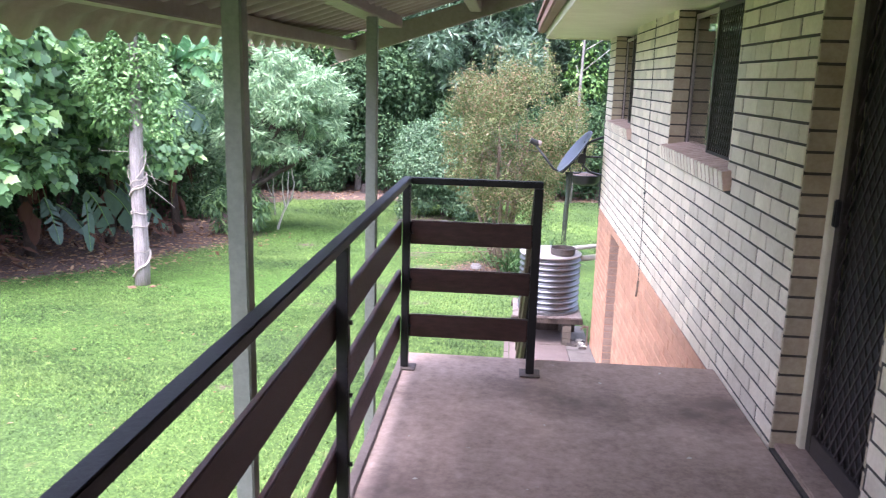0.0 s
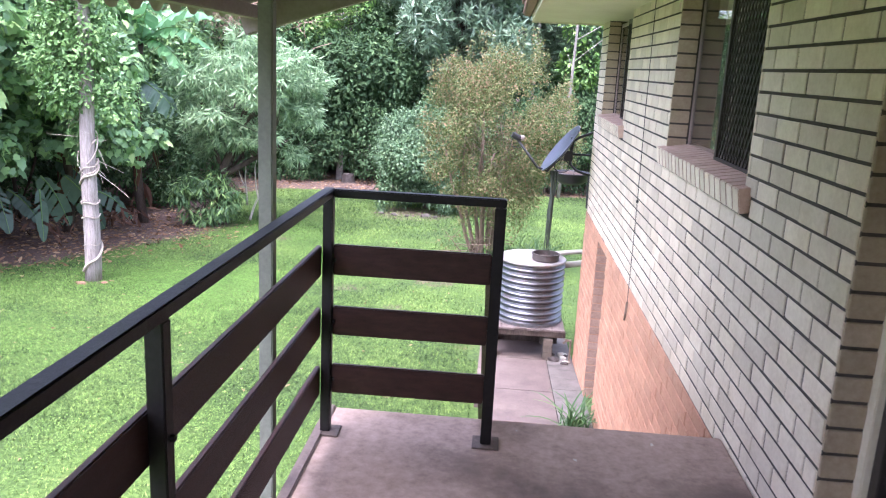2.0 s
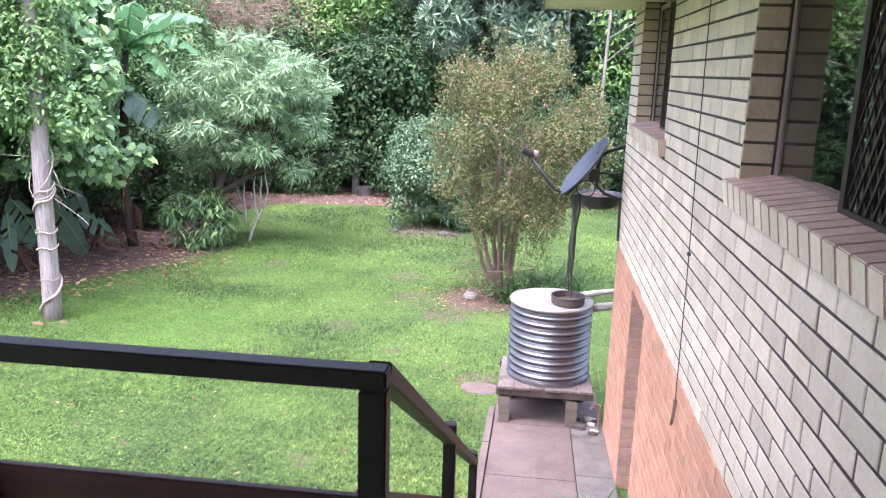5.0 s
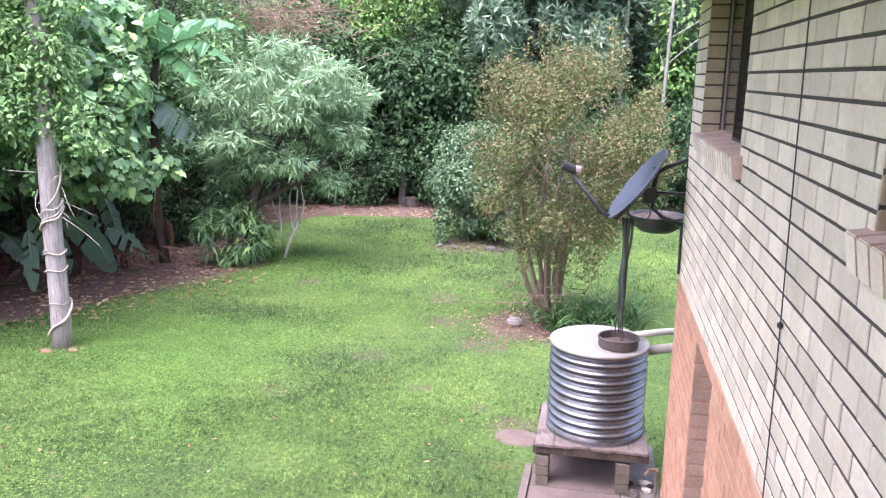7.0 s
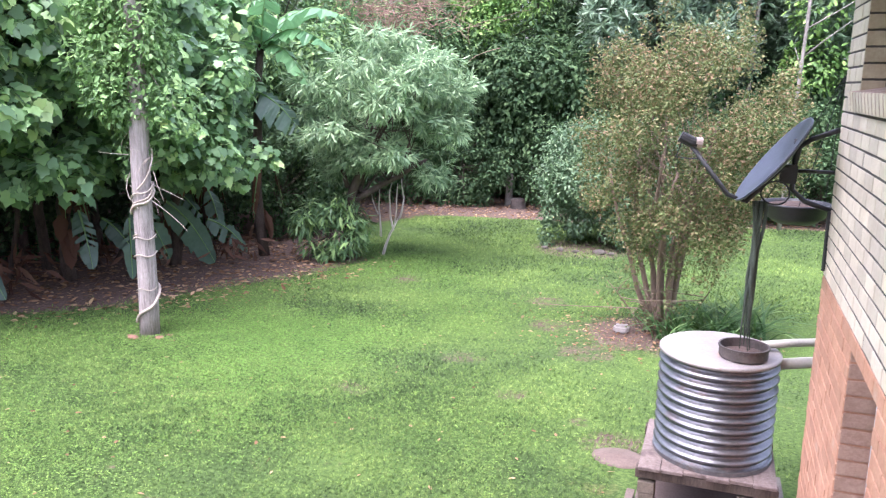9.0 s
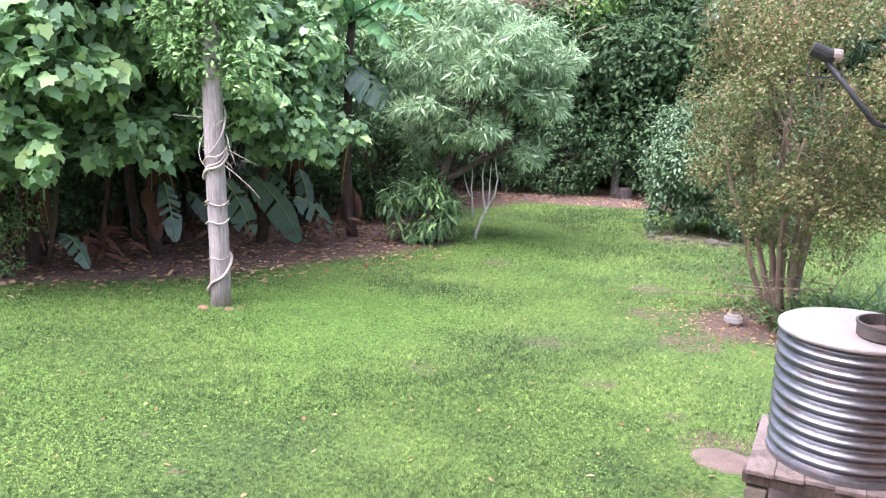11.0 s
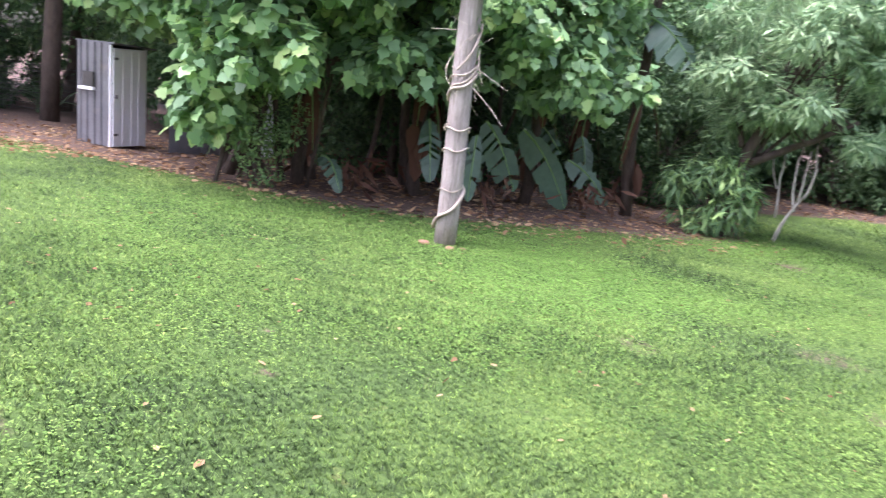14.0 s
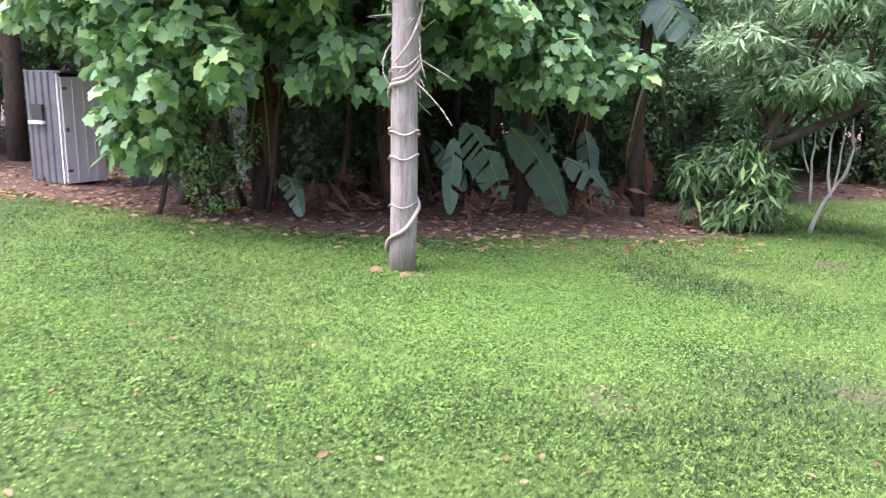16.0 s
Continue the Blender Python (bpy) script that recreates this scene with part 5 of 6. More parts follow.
strap_clump("strap_leaf_lily", 0.55, 15.45, 100, 0.95, "clump of green strap-leaved lilies under the crepe myrtle", 40)
strap_clump("strap_leaf_lily", 0.1, 15.25, 60, 0.8, "clump of green strap-leaved lilies under the crepe myrtle", 41)
strap_clump("strap_leaf_lily", 1.0, 15.8, 70, 0.95, "clump of green strap-leaved lilies under the crepe myrtle", 43)
strap_clump("spider_plant", 1.0, 7.85, 44, 0.5, "small green strappy plant growing against the wall's foot", 42, width=0.03)
rk = thing("edging_stone", (-0.6, 15.3, ground_z(-0.6, 15.3)), "pale grey stone at the edge of the garden patch", "stone")
bm = box(-0.71, 15.22, -0.12, -0.50, 15.38, ground_z(-0.6, 15.3) + 0.12, 0.03)
part("stone", bm, STONE, rk)

# rounded hedge shrub with creeper skirts
rng = np.random.default_rng(44)
cs, rad = clumps(rng, (-3.35, 21.3, -0.1), (-0.1, 23.6, 2.45), 105, 0.3, 0.5)
cs = np.concatenate([cs, np.array([(-3.0 + 2.9 * rng.random(), 21.35 + 0.3 * rng.random(), 0.1 + 1.2 * rng.random()) for _ in range(40)])])
rad = list(rad) + [(0.22, 0.2, 0.45)] * 40
plant("hedge_shrub", (-1.7, 22.2, ground_z(-1.7, 22.2)), "dense rounded dark green shrub trailing to the lawn", "shrub", rng, [((-1.9, 22.3, -0.35), (-1.8, 22.3, 1.6), 0.09, 0.04), ((-1.3, 22.3, -0.35), (-1.1, 22.4, 1.6), 0.07, 0.04)], list(cs), rad, OVAL, HEDGE_LEAF, 0.085, 170, droop=0.8)
for i, (x, y, s) in enumerate(((-2.6, 21.0, 0.07), (-2.25, 20.9, 0.06), (-1.75, 20.95, 0.10), (-1.5, 20.9, 0.06), (-2.95, 21.1, 0.06))):
    bm = bmesh.new()
    bmesh.ops.create_icosphere(bm, subdivisions=2, radius=s)
    for v in bm.verts:
        v.co = Vector((v.co.x * 1.3, v.co.y, v.co.z * 0.8)) * (1 + 0.3 * noise.noise(v.co * 11 + Vector((i * 5, 0, 0)))) + Vector((x, y, ground_z(x, y) + s * 0.3))
    tagged(part("edging_rock", bm, DARK_STONE, None), "small grey rock edging the shrub bed", "rock", "rocks before the hedge")


# bananas
def banana_leaf(base, tip, width, mat, parent, rng, torn=True, across=None):
    a, b = Vector(base), Vector(tip)
    n, d = 22, b - a
    side = d.cross(Vector((0, 0, 1)))
    side = side.normalized() if side.length > 0.01 else Vector((1, 0, 0))
    if across:
        side = Vector(across)
        side = (side - d * (side.dot(d) / d.length_squared)).normalized()
    verts, faces = [], []
    sag = 0.22 * d.length
    for k in range(n + 1):
        u = k / n
        p = a + d * u + Vector((0, 0, sag * math.sin(math.pi * u) * (1.0 if d.z > -0.6 * d.length else 0.5)))
        w = width * math.sin(math.pi * min(1, 0.06 + 0.94 * u)) ** 0.55 * (1 if u < 0.98 else 0.3)
        verts += [tuple(p - side * w / 2 - Vector((0, 0, 0.28 * w * (1 + 0.3 * rng.normal())))), tuple(p), tuple(p + side * w / 2 - Vector((0, 0, 0.28 * w * (1 + 0.3 * rng.normal()))))]
    for k in range(n):
        if not (torn and rng.random() < 0.16 and 2 < k < n - 1):
            faces.append((3 * k, 3 * k + 1, 3 * k + 4, 3 * k + 3))
        if not (torn and rng.random() < 0.16 and 2 < k < n - 1):
            faces.append((3 * k + 1, 3 * k + 2, 3 * k + 5, 3 * k + 4))
    lf = part("leaf", mesh_from("leaf", verts, faces, False), mat, parent)
    mid = [a + d * (k / 8) + Vector((0, 0, sag * math.sin(math.pi * k / 8) * (1.0 if d.z > -0.6 * d.length else 0.5) + 0.006)) for k in range(9)]
    part("midrib", tube(mid, [0.02 - 0.002 * k for k in range(9)], 5), IVY_LEAF, lf)


def banana(x, y, h, seed, leaves_at, droop_at):
    rng = np.random.default_rng(seed)
    g = ground_z(x, y)
    t = thing("banana_plant", (x, y, g), "banana plant with torn arching leaves and dry skirts", "plant", "banana clump")
    part("trunk", limb((x, y, g - 0.05), (x + 0.15, y, g + h), 0.11, 0.07, 0.05, rng, 6, 12), BARK, t, smooth=True)
    for d in leaves_at:
        banana_leaf((x + 0.15, y, g + h - 0.05), (x + d[0], y + d[1], g + h + d[2]), d[3], BANANA_LEAF, t, rng)
    for d in droop_at:
        banana_leaf((x + d[0], y + d[1], g + d[2]), (x + d[3], y + d[4], g + d[5]), d[6], DULL_BANANA, t, rng, True, (0.45 + 0.15 * rng.normal(), 0.85, 0.1))
    for i in range(5):
        a = rng.random() * math.tau
        z = 0.3 + 0.7 * rng.random()
        p = Vector((x + 0.12 * math.cos(a), y + 0.12 * math.sin(a), g + z + 0.35))
        q2 = p + Vector((0.14 * math.cos(a), 0.14 * math.sin(a), -0.5))
        lf = leaves("dry_skirt", OVAL, [p], [q2 - p], [(math.cos(a), math.sin(a), 0.3)], [(q2 - p).length])
        part("dry_skirt", lf, DEAD_LEAF, t)
    # withered leaves folded down along the trunk
    for i in range(4):
        a, top = rng.random() * math.tau, min(h - 0.2, 1.5 + 0.7 * rng.random())
        p = Vector((x + 0.13 + 0.12 * math.cos(a), y + 0.12 * math.sin(a), g + top))
        banana_leaf(p, p + Vector((0.22 * math.cos(a), 0.22 * math.sin(a), -0.75 - 0.5 * rng.random())), 0.16 + 0.10 * rng.random(), DEAD_LEAF, t, rng)


banana(-8.9, 16.4, 2.4, 50, [(1.3, 0.9, 0.1, 0.5), (-0.5, -1.2, 0.9, 0.5), (0.7, -1.2, 0.3, 0.5)],
       [(0.25, -0.45, 1.25, 0.66, 0.30, 0.03, 0.48), (0.25, -1.25, 1.35, 0.50, -0.75, 0.30, 0.52), (0.4, -1.55, 1.15, 0.5, -1.68, 0.16, 0.26), (0.4, 0.5, 0.8, 0.9, 1.05, 0.12, 0.36), (-0.1, -0.1, 1.5, 0.5, 0.2, 0.9, 0.4)])
banana(-8.0, 17.9, 4.1, 54, [(1.9, 0.1, 0.45, 0.62), (1.75, -0.1, -0.15, 0.55), (1.25, -0.2, -0.75, 0.5), (-0.4, -1.0, 0.9, 0.6), (0.9, -0.9, 0.75, 0.55), (0.6, 1.3, 0.6, 0.55)],
       [(0.15, -0.35, 3.25, 0.95, 0.0, 2.50, 0.62)])
banana(-9.6, 14.6, 2.6, 51, [(1.6, -0.4, 0.7, 0.55), (1.4, 0.8, 0.4, 0.55), (-0.8, -0.9, 0.8, 0.55)], [(0.5, -0.2, 1.25, 0.85, -0.35, 0.35, 0.34), (0.3, 0.5, 1.0, 0.8, 0.7, 0.35, 0.3)])
banana(-9.8, 18.6, 1.9, 52, [(1.2, -0.2, 0.5, 0.5), (0.9, 0.9, 0.7, 0.5)], [(0.3, -0.3, 1.2, 0.7, -0.5, 0.45, 0.36)])
banana(-10.3, 12.9, 2.2, 53, [(0.9, -0.6, 0.3, 0.45), (0.9, 0.5, 0.5, 0.45)], [(0.5, 0.1, 0.5, 1.1, 0.1, 0.05, 0.26)])

# dead brown fronds on the ground under the thicket
for i, (x, y) in enumerate(((-9.6, 13.5), (-8.6, 15.2), (-10.4, 14.4), (-8.0, 16.9), (-10.1, 15.7), (-10.9, 13.2), (-8.4, 17.3))):
    rng = np.random.default_rng(60 + i)
    c = thing("dead_frond", (x, y, ground_z(x, y)), "dry brown banana frond slumped on the bed", "frond", "dead fronds")
    n = 24
    at = np.array([(x, y, ground_z(x, y) + 0.36)] * n) + rng.normal(size=(n, 3)) * np.array([0.2, 0.22, 0.10])
    al = np.stack([rng.normal(size=n) * 1.1 + 0.5, rng.normal(size=n) * 1.1, -0.9 + 0.7 * rng.normal(size=n)], 1)
    tagged(part("dry_blade", leaves("dry_blade", NARROW, at, al, rng.normal(size=(n, 3)), 0.2 + 0.28 * rng.random(n)), DEAD_LEAF, c), kind="stuff")

# ---- woods beyond the lawn ----
def wood_tree(x, y, h, spread, low, seed, mat=FOREST_LEAF, shape=OVAL, size=0.17, per=50, label="tall dark green tree at the lawn's far edge", bark=BARK, n=46, r=(0.5, 1.0), trunk=0.17, **kw):
    rng = np.random.default_rng(seed)
    g = ground_z(x, y)
    cs, rad = clumps(rng, (x - spread, y - spread * 0.8, low), (x + spread, y + spread * 0.8, h), n, *r)
    stems = [((x, y, g - 0.1), (x + 0.3 * rng.normal(), y + 0.3 * rng.normal(), low + (h - low) * 0.7), trunk, trunk * 0.4)]
    for k in range(3):
        a = rng.random() * math.tau
        z = low + (h - low) * (0.1 + 0.2 * k)
        stems.append(((x, y, max(g, z - 0.8)), (x + spread * 0.6 * math.cos(a), y + spread * 0.6 * math.sin(a), z + 1.0), trunk * 0.5, trunk * 0.15))
    return plant("wood_tree", (x, y, g), label, "tree", rng, stems, list(cs), list(rad), shape, mat, size, per, bark=bark, group="woods", **kw)


wood_tree(-1.6, 29.5, 8.6, 3.3, 2.9, 70, ROSETTE_LEAF, NARROW, 0.30, 17, "large tree with glossy rosettes of grey-green leaves", n=64, r=(0.55, 1.0), rosette=9)
wood_tree(1.9, 31.0, 8.8, 3.0, 2.4, 71, ROSETTE_LEAF, NARROW, 0.30, 16, "large tree with glossy rosettes of grey-green leaves", n=50, r=(0.55, 1.0), rosette=9)
wood_tree(-6.0, 30.0, 8.0, 2.8, 1.2, 72, BRIGHT_LEAF, OVAL, 0.16, 75, "bright green leafy tree at the lawn's far edge")
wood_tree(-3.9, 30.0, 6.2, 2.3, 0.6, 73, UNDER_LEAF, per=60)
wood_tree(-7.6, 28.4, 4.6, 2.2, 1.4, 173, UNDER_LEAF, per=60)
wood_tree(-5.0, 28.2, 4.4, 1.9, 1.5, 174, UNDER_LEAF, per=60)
wood_tree(-9.5, 28.5, 6.8, 2.8, 0.6, 74)
wood_tree(-12.5, 25.5, 8.5, 3.2, 1.2, 75)
wood_tree(-9.8, 22.6, 4.6, 2.0, 0.6, 76, size=0.14, per=75)
wood_tree(-13.5, 19.0, 8.5, 3.2, 1.6, 77)
wood_tree(-15.6, 16.0, 8.5, 2.8, 2.0, 78)
wood_tree(-17.1, 10.9, 10.0, 2.6, 4.4, 79, bark=BARK, trunk=0.2)
wood_tree(-19.5, 8.5, 8.5, 2.8, 1.0, 80)
wood_tree(-20.5, 12.0, 9.0, 3.0, 0.8, 81)
wood_tree(-19.0, 15.5, 9.0, 3.0, 0.8, 82)
wood_tree(-21.0, 4.0, 8.0, 3.0, 1.0, 83)
wood_tree(5.0, 29.5, 8.0, 2.8, 0.6, 84, BRIGHT_LEAF)
wood_tree(8.5, 27.0, 7.5, 2.8, 0.6, 85)
wood_tree(-5.5, 35.5, 12.5, 4.0, 3.0, 86, size=0.26, per=28)
wood_tree(-13.0, 33.0, 12.5, 4.0, 3.0, 87, size=0.26, per=28)
wood_tree(1.0, 36.5, 12.5, 4.2, 3.0, 88, size=0.26, per=28)
wood_tree(8.5, 35.0, 11.5, 4.0, 2.0, 89, size=0.26, per=28)
wood_tree(-19.0, 24.0, 11.5, 4.0, 1.0, 90, size=0.26, per=28)
wood_tree(-25.0, 17.0, 11.5, 4.0, 0.6, 91, size=0.26, per=28)
wood_tree(-26.0, 8.0, 11.0, 4.0, 0.6, 92, size=0.26, per=28)
wood_tree(-17.5, 20.5, 9.0, 3.2, 0.4, 93)
wood_tree(-16.0, 28.5, 10.0, 3.6, 0.4, 94)
wood_tree(-30.0, 12.0, 12.0, 4.5, 0.4, 95, size=0.28, per=24)
wood_tree(-23.0, 22.0, 11.0, 4.5, 0.4, 96, size=0.28, per=24)
wood_tree(-9.0, 37.0, 12.0, 4.5, 0.4, 97, size=0.28, per=24)
wood_tree(5.0, 38.5, 12.0, 4.5, 0.4, 98, size=0.28, per=24)
wood_tree(-27.0, 2.0, 11.0, 4.0, 0.4, 99, size=0.28, per=24)
# low dark growth along the foot of the woods
for i, (x, y) in enumerate(((-10.6, 25.2), (-8.4, 26.2), (-6.6, 26.5), (-4.0, 27.0), (-2.0, 27.0), (-7.4, 27.4), (-5.2, 27.9), (0.4, 26.8), (3.0, 27.0), (5.6, 26.0), (-11.5, 20.6), (-11.8, 17.6), (-12.2, 15.6), (-17.6, 13.6), (-20.4, 10.0), (-20.4, 7.0), (-1.0, 26.4), (1.6, 26.3), (4.3, 26.5), (-8.6, 21.2), (-9.6, 22.2), (-10.4, 19.2), (-8.8, 20.0), (-12.6, 16.6), (-13.0, 14.8), (-14.4, 13.9), (-15.5, 15.0), (-14.5, 17.0), (-15.0, 19.5), (-13.0, 22.5), (-11.0, 23.5), (-16.5, 17.0), (-21.5, 8.5), (-21.5, 5.0), (-24.0, 8.0), (-24.0, 12.0), (-22.5, 10.0), (-22.5, 6.0), (-23.0, 14.0))):
    rng = np.random.default_rng(100 + i)
    cs, rad = clumps(rng, (x - 1.5, y - 0.7, -0.35), (x + 1.5, y + 0.9, 1.8 + 1.2 * rng.random()), 26, 0.3, 0.55)
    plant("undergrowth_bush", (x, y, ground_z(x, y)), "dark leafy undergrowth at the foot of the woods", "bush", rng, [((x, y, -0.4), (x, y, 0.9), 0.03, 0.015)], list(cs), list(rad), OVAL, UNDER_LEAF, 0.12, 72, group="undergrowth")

# deep woods that close the view
for i, (x, y) in enumerate(((-17, 31), (-13.5, 31.5), (-10, 32), (-6.5, 32.5), (-3, 32.5), (0.5, 32.8), (4, 32.5), (7.5, 31.5), (11, 30), (-20.5, 27), (-24, 20), (-27, 15), (-27.5, 10), (-27.5, 5), (-26, 0.5), (-7.8, 29.2), (-12.2, 28.6), (-1.6, 29.0), (2.6, 29.4))):
    rng = np.random.default_rng(300 + i)
    cs, rad = clumps(rng, (x - 2.3, y - 1.0, -0.5), (x + 2.3, y + 1.2, 4.2), 34, 0.5, 0.85)
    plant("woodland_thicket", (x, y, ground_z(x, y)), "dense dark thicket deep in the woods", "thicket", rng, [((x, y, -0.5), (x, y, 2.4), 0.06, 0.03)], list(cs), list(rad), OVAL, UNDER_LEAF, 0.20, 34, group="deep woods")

# pale slim trunks and a stump before the woods
for i, (x, y, h, r) in enumerate(((-5.35, 27.0, 0.95, 0.12), (2.0, 25.8, 6.5, 0.05), (0.95, 29.0, 7.5, 0.07))):
    rng = np.random.default_rng(130 + i)
    g = ground_z(x, y)
    t = thing("pale_trunk", (x, y, g), ("short pale grey dead trunk at the lawn's end", "slender pale trunk before the woods", "slender pale trunk before the woods")[i], "trunk")
    part("trunk", tube([(x + 0.03 * h * k / 6, y + 0.01 * (k % 2), g - 0.1 + (h + 0.1) * k / 6) for k in range(7)], [r * (1.25, 1.0, 0.95, 0.9, 0.85, 0.8, 0.7)[k] for k in range(7)], 12), PALE_BARK, t, smooth=True)
    if h > 2:
        for k in range(4):
            z = g + h * (0.55 + 0.1 * k)
            part("limb", limb((x + 0.03 * h * 0.6, y, z), (x + rng.normal() * 0.9, y, z + 0.9), r * 0.4, r * 0.15, 0.1, rng, 5, 6), PALE_BARK, t, smooth=True)
st = thing("tree_stump", (-4.95, 26.6, ground_z(-4.95, 26.6)), "low grey sawn tree stump at the lawn's end", "stump")
part("stump", lathe([(0.30, -0.1), (0.24, 0.02), (0.21, 0.25), (0.20, 0.28), (0.0, 0.29)], (-4.95, 26.6, ground_z(-4.95, 26.6)), 14), PALLET, st)

# tangle of dead brown twigs high in the woods
rng = np.random.default_rng(140)
tw = thing("dead_vine_tangle", (-8.3, 25.3, 5.0), "tangle of dead brown vine hanging in the treetops", "vine")
bm = bmesh.new()
for i in range(420):
    p = Vector((-8.3 + 1.0 * rng.normal(), 25.3 + 0.3 * rng.normal(), 5.05 + 0.36 * rng.normal()))
    limb(p, p + Vector((0.55 * rng.normal(), 0.2 * rng.normal(), 0.4 * rng.normal())), 0.010, 0.004, 0.4, rng, 4, 4, bm)
tagged(part("twig_tangle", bm, TWIG, tw), kind="stuff")

# ginger-like plants behind the wire fence
for i in range(7):
    strap_clump("ginger_plant", -19.1 - 0.3 * (i % 2), 5.6 + i * 0.95, 26, 1.2, "tall green leafy plant behind the wire fence", 150 + i, HEDGE_LEAF, 0.12)
lb = part("border_rock", box(-17.6, 7.75, ground_z(-17, 8) - 0.05, -17.0, 8.05, ground_z(-17, 8) + 0.16, 0.05), STONE, None)
tagged(lb, "pale rock on the leaf litter by the fence", "rock")

# ---- grass, clover and fallen leaves ----
def ground_many(x, y):
    s = -0.363 + 0.55 * np.exp(-(np.maximum(y, 7.1) - 9.35) / 6.6)
    return s + 0.02 * np.sin(0.9 * x + 0.4 * y) * np.sin(0.7 * y)


def scatter(rng, n, x0, x1, y0, y1, bed=False):
    x, y = x0 + (x1 - x0) * rng.random(n) + 0.45 * rng.normal(size=n), y0 + (y1 - y0) * rng.random(n) + 0.45 * rng.normal(size=n)
    edge = np.interp(y, [p[0] for p in BED], [p[1] for p in BED])
    d = x - edge
    k = (d < 0.2 * rng.normal(size=n)) if bed else (d > 0.25 * rng.normal(size=n))
    if not bed:
        k &= ~((x > 0.0) & (y < 11.3)) & ~((x > -0.12) & (y > 10.0) & (y < 11.2)) & ~((x > -0.62) & (y < 4.3))
        k &= np.hypot(x + 0.3, y - 15.4) > 0.75 + 0.3 * rng.normal(size=n)
        for bx_, by_, br_ in BARE:
            k &= (np.hypot(x - bx_, y - by_) > br_ * (0.9 + 0.5 * rng.normal(size=n))) | (rng.random(n) < 0.25)
    x, y = x[k], y[k]
    return np.stack([x, y, ground_many(x, y)], 1)


def gather(at, cell):
    """Draw places towards the middles of small uneven cells, so that blades stand in tufts."""
    i, j = np.floor(at[:, 0] / cell), np.floor(at[:, 1] / cell)
    u, v = np.modf(np.abs(np.sin(i * 12.99 + j * 78.23) * 43758.5))[0], np.modf(np.abs(np.sin(i * 39.35 + j * 11.14) * 24634.6))[0]
    x, y = at[:, 0], at[:, 1]
    x, y = x + 0.38 * ((i + 0.1 + 0.8 * u) * cell - x), y + 0.38 * ((j + 0.1 + 0.8 * v) * cell - y)
    return np.stack([x, y, ground_many(x, y)], 1)


def grass(name, n, region, size, seed):
    rng = np.random.default_rng(seed)
    at = gather(scatter(rng, n, *region), 0.06)
    m = len(at)
    az = rng.random(m) * math.tau
    lean = 0.35 + 0.9 * rng.random(m)
    along = np.stack([np.cos(az) * lean, np.sin(az) * lean, np.full(m, 0.42)], 1)
    nor = np.stack([-np.cos(az), -np.sin(az), np.ones(m)], 1) + 0.4 * rng.normal(size=(m, 3))
    big = noise_patch(at[:, 0], at[:, 1])
    return leaves(name, GRASSY, at - np.array([0, 0, 0.004]), along, nor, size * (0.5 + 0.8 * rng.random(m)) * (0.7 + 0.6 * big))


GRASSY = outline([(-0.10, 0, 0), (0.10, 0, 0), (0, 1, 0.25)])


def noise_patch(x, y):
    return 0.5 + 0.25 * np.sin(1.3 * x + 2.1 * np.sin(0.9 * y)) + 0.25 * np.sin(1.7 * y + 1.9 * np.sin(1.1 * x))


lawn = thing("grass", (-3, 12, 0), "short green lawn grass blades", "grass", kind="stuff")
for i, (n, region, size) in enumerate(((240000, (-6.5, 0.0, 7.2, 12.0), 0.036), (190000, (-11.0, 1.2, 10.0, 17.0), 0.045), (90000, (-7.0, 4.0, 17.0, 27.0), 0.07), (150000, (-12.0, -0.6, -0.5, 8.0), 0.045), (110000, (-16.0, -6.0, 5.5, 12.0), 0.045))):
    tagged(part("blades", grass("blades", n, region, size, 200 + i), GRASS_BLADE, lawn), kind="stuff")
rng = np.random.default_rng(210)
at = scatter(rng, 240000, -8.5, -1.0, 6.5, 16.5)
at = at[noise_patch(at[:, 0] * 0.8, at[:, 1] * 0.8) + 0.25 * rng.normal(size=len(at)) > 0.55] + np.array([0, 0, 0.02])
m = len(at)
tagged(part("clover", leaves("clover", SMALL, at, rng.normal(size=(m, 3)) * np.array([1, 1, 0.25]), np.array([0, 0, 1.0]) + 0.3 * rng.normal(size=(m, 3)), 0.013 + 0.012 * rng.random(m)), foliage("clover_leaf", [(0.1, (0.050, 0.10, 0.031)), (0.5, (0.125, 0.22, 0.058)), (0.9, (0.215, 0.325, 0.090))], 0.8, 0.3, 0.1, 3.0, 0.4, 0.42, 17.0), lawn), kind="stuff")

# Clover band by the bed, leaf colour also raised to offset thicket shade.
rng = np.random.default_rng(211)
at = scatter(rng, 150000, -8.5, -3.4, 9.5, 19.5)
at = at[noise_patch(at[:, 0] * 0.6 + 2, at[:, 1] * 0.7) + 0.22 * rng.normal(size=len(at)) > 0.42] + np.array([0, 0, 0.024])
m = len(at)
tagged(part("clover", leaves("clover", SMALL, at, rng.normal(size=(m, 3)) * np.array([1, 1, 0.25]), np.array([0, 0, 1.0]) + 0.3 * rng.normal(size=(m, 3)), 0.014 + 0.014 * rng.random(m)), foliage("shade_lifted_clover_leaf", [(0.1, (0.105, 0.205, 0.050)), (0.5, (0.160, 0.295, 0.066)), (0.9, (0.230, 0.375, 0.090))], 0.8, 0.3, 0.1, 3.0, 0.4, 0.42), lawn), kind="stuff")

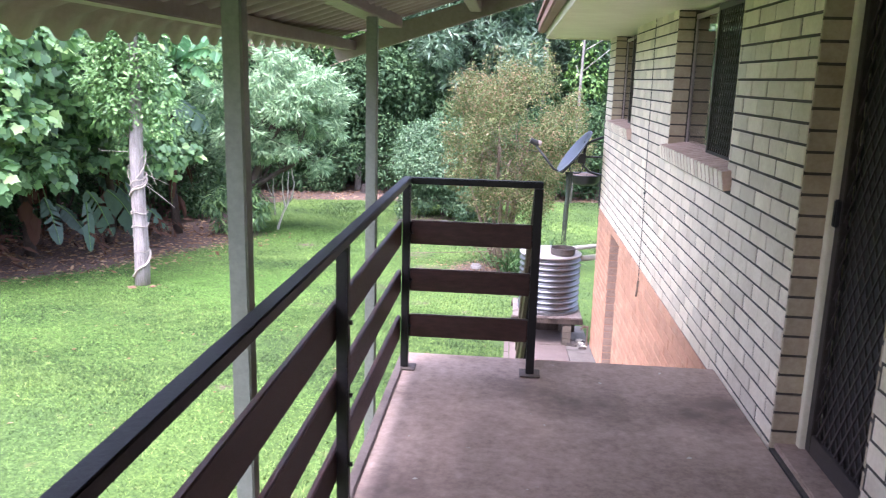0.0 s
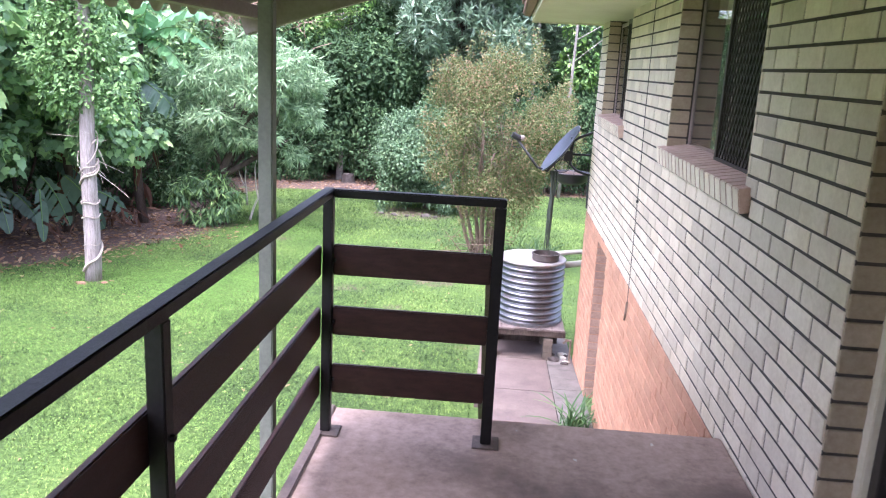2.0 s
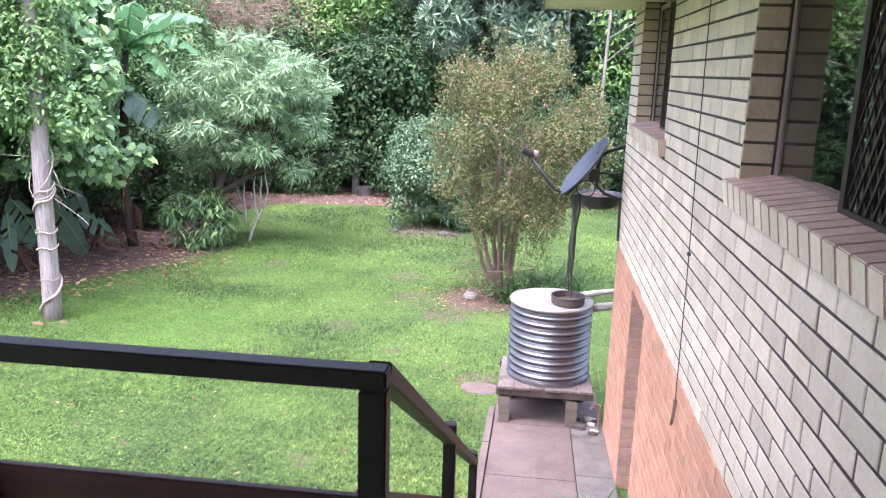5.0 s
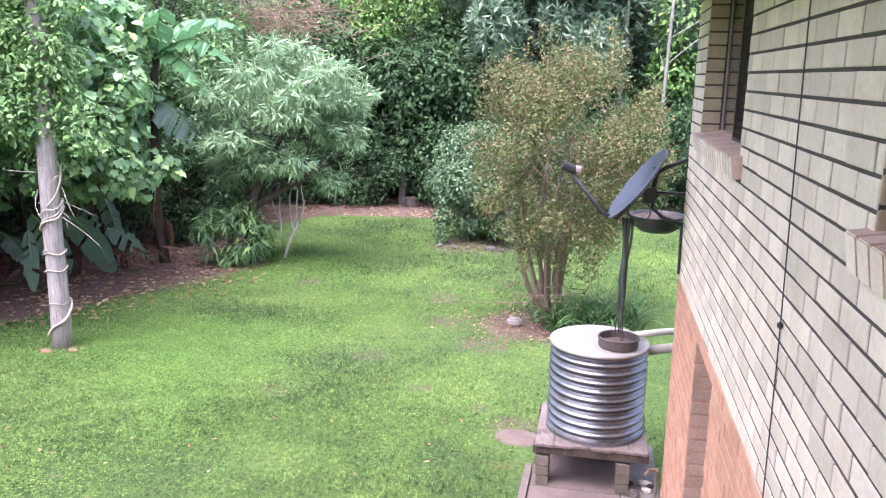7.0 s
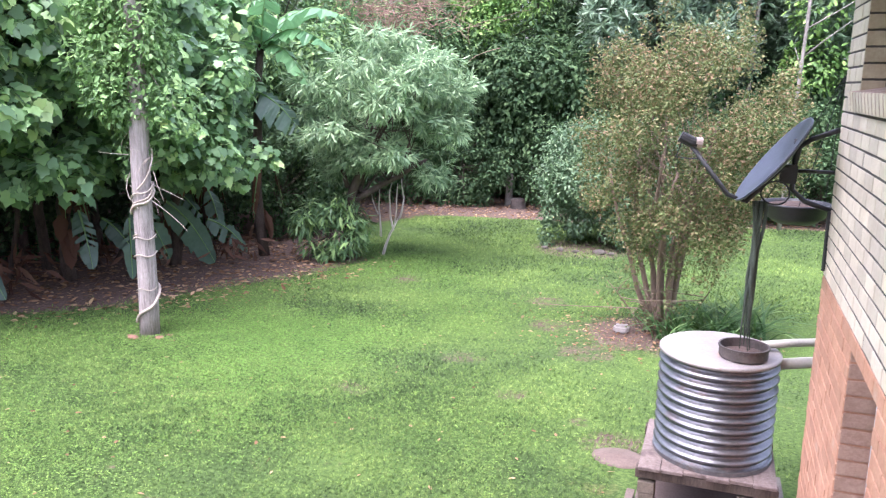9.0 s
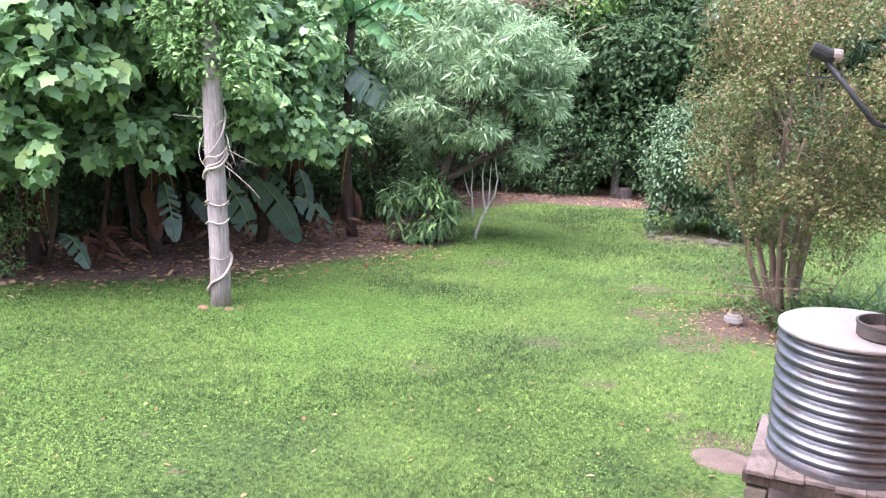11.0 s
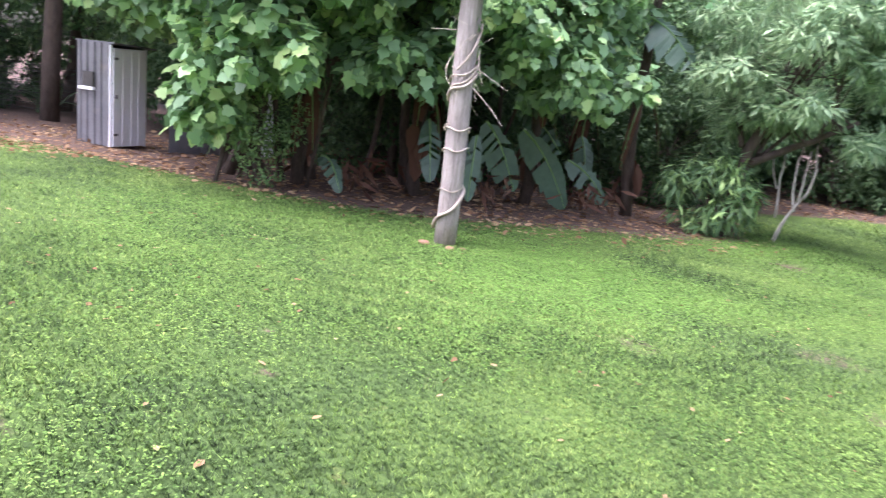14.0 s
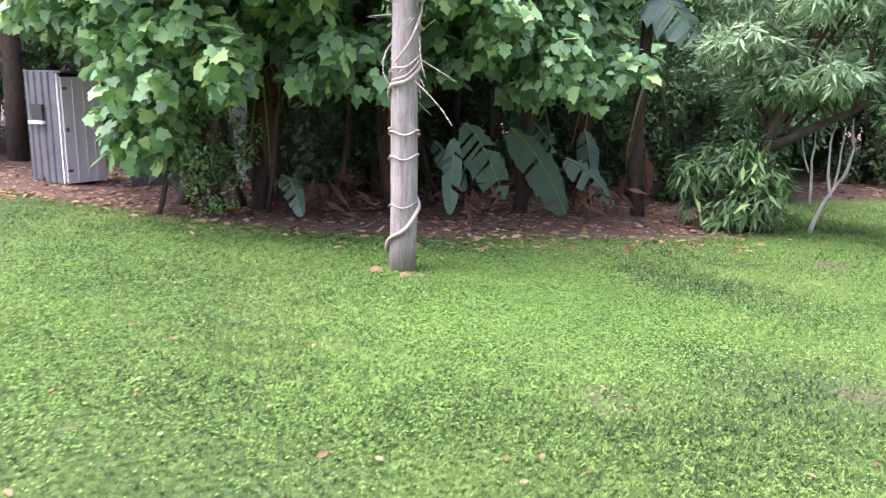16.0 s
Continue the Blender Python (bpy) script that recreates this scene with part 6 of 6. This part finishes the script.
litter = thing("fallen_leaves", (-8, 13, 0), "brown and yellow fallen leaves over bed and lawn", "leaf litter", kind="stuff")
rng = np.random.default_rng(220)
beds = scatter(rng, 9000, -16.0, -5.5, 7.5, 20.0, True)
back_bed = scatter(rng, 3200, -10.0, 4.0, 23.0, 27.5, True)
left = scatter(rng, 3600, -17.5, -12.0, 6.5, 11.5)
few = scatter(rng, 330, -9.0, 0.0, 6.5, 16.0)
edge = scatter(rng, 6500, -14.0, -5.5, 8.5, 18.5)
edge = edge[edge[:, 0] - np.interp(edge[:, 1], [p[0] for p in BED], [p[1] for p in BED]) < 0.25 + 1.3 * rng.random(len(edge)) ** 2]
ring = np.stack([-0.4 + 0.75 * rng.normal(size=500), 15.3 + 0.6 * rng.normal(size=500)], 1)
ring = np.concatenate([ring, ground_many(ring[:, 0], ring[:, 1])[:, None]], 1)
at = np.concatenate([beds, back_bed, left, edge, ring, few]) + np.array([0, 0, 0.018])
m = len(at)
long = 0.05 + 0.09 * rng.random(m)
long[-len(few):] *= 0.5
long[-len(few) - len(ring):-len(few)] *= 0.55
tagged(part("dry_leaves", leaves("dry_leaves", OVAL, at, rng.normal(size=(m, 3)) * np.array([1, 1, 0.12]), np.array([0, 0, 1.0]) + 0.35 * rng.normal(size=(m, 3)), long), DRY_LEAF, litter), kind="stuff")
specks = thing("landing_debris", (0.4, 3.0, LZ), "scattered pale leaf bits on the landing", "debris", kind="stuff")
n = 26
at = np.stack([-0.4 + 1.4 * rng.random(n), 1.6 + 2.5 * rng.random(n), np.full(n, LZ + 0.004)], 1)
tagged(part("bits", leaves("bits", SMALL, at, rng.normal(size=(n, 3)) * np.array([1, 1, 0.05]), np.array([0, 0, 1.0]) + 0.2 * rng.normal(size=(n, 3)), 0.012 + 0.02 * rng.random(n)), surface("pale_bits", (0.4, 0.36, 0.3), (0.6, 0.56, 0.48), 9, 80), specks), kind="stuff")
# ---- brickwork, last ----
def upper_holes(z):
    h = []
    if z < LZ + 2.06:
        h.append((DOOR[0] - 0.005, DOOR[1] + 0.0))
    for a, b in WIN:
        if z > SILL - 0.03:
            h.append((a, b))
        elif z > SILL - 0.125:
            h.append((a - 0.10, b + 0.07))
    return h


def lower_holes(z):
    return [(LOW[0], LOW[1])] if z < LOW[2] else []


rb = np.random.default_rng(9)
joined_bricks("far_cream_bricks", lay_bricks(SPLIT, SOFFIT, -4.0, END, upper_holes, WHITE_BRICK, 0.0125, lambda y, z: 3.2 < y < 6.6, rb, 0.0), WHITE_BRICK)
joined_bricks("far_orange_bricks", lay_bricks(SPLIT - 26 * CH, SPLIT, 4.15, END, lower_holes, ORANGE_BRICK, 0.0075, lambda y, z: z > 0.7 and y > 5.0, rb, 0.002), ORANGE_BRICK)
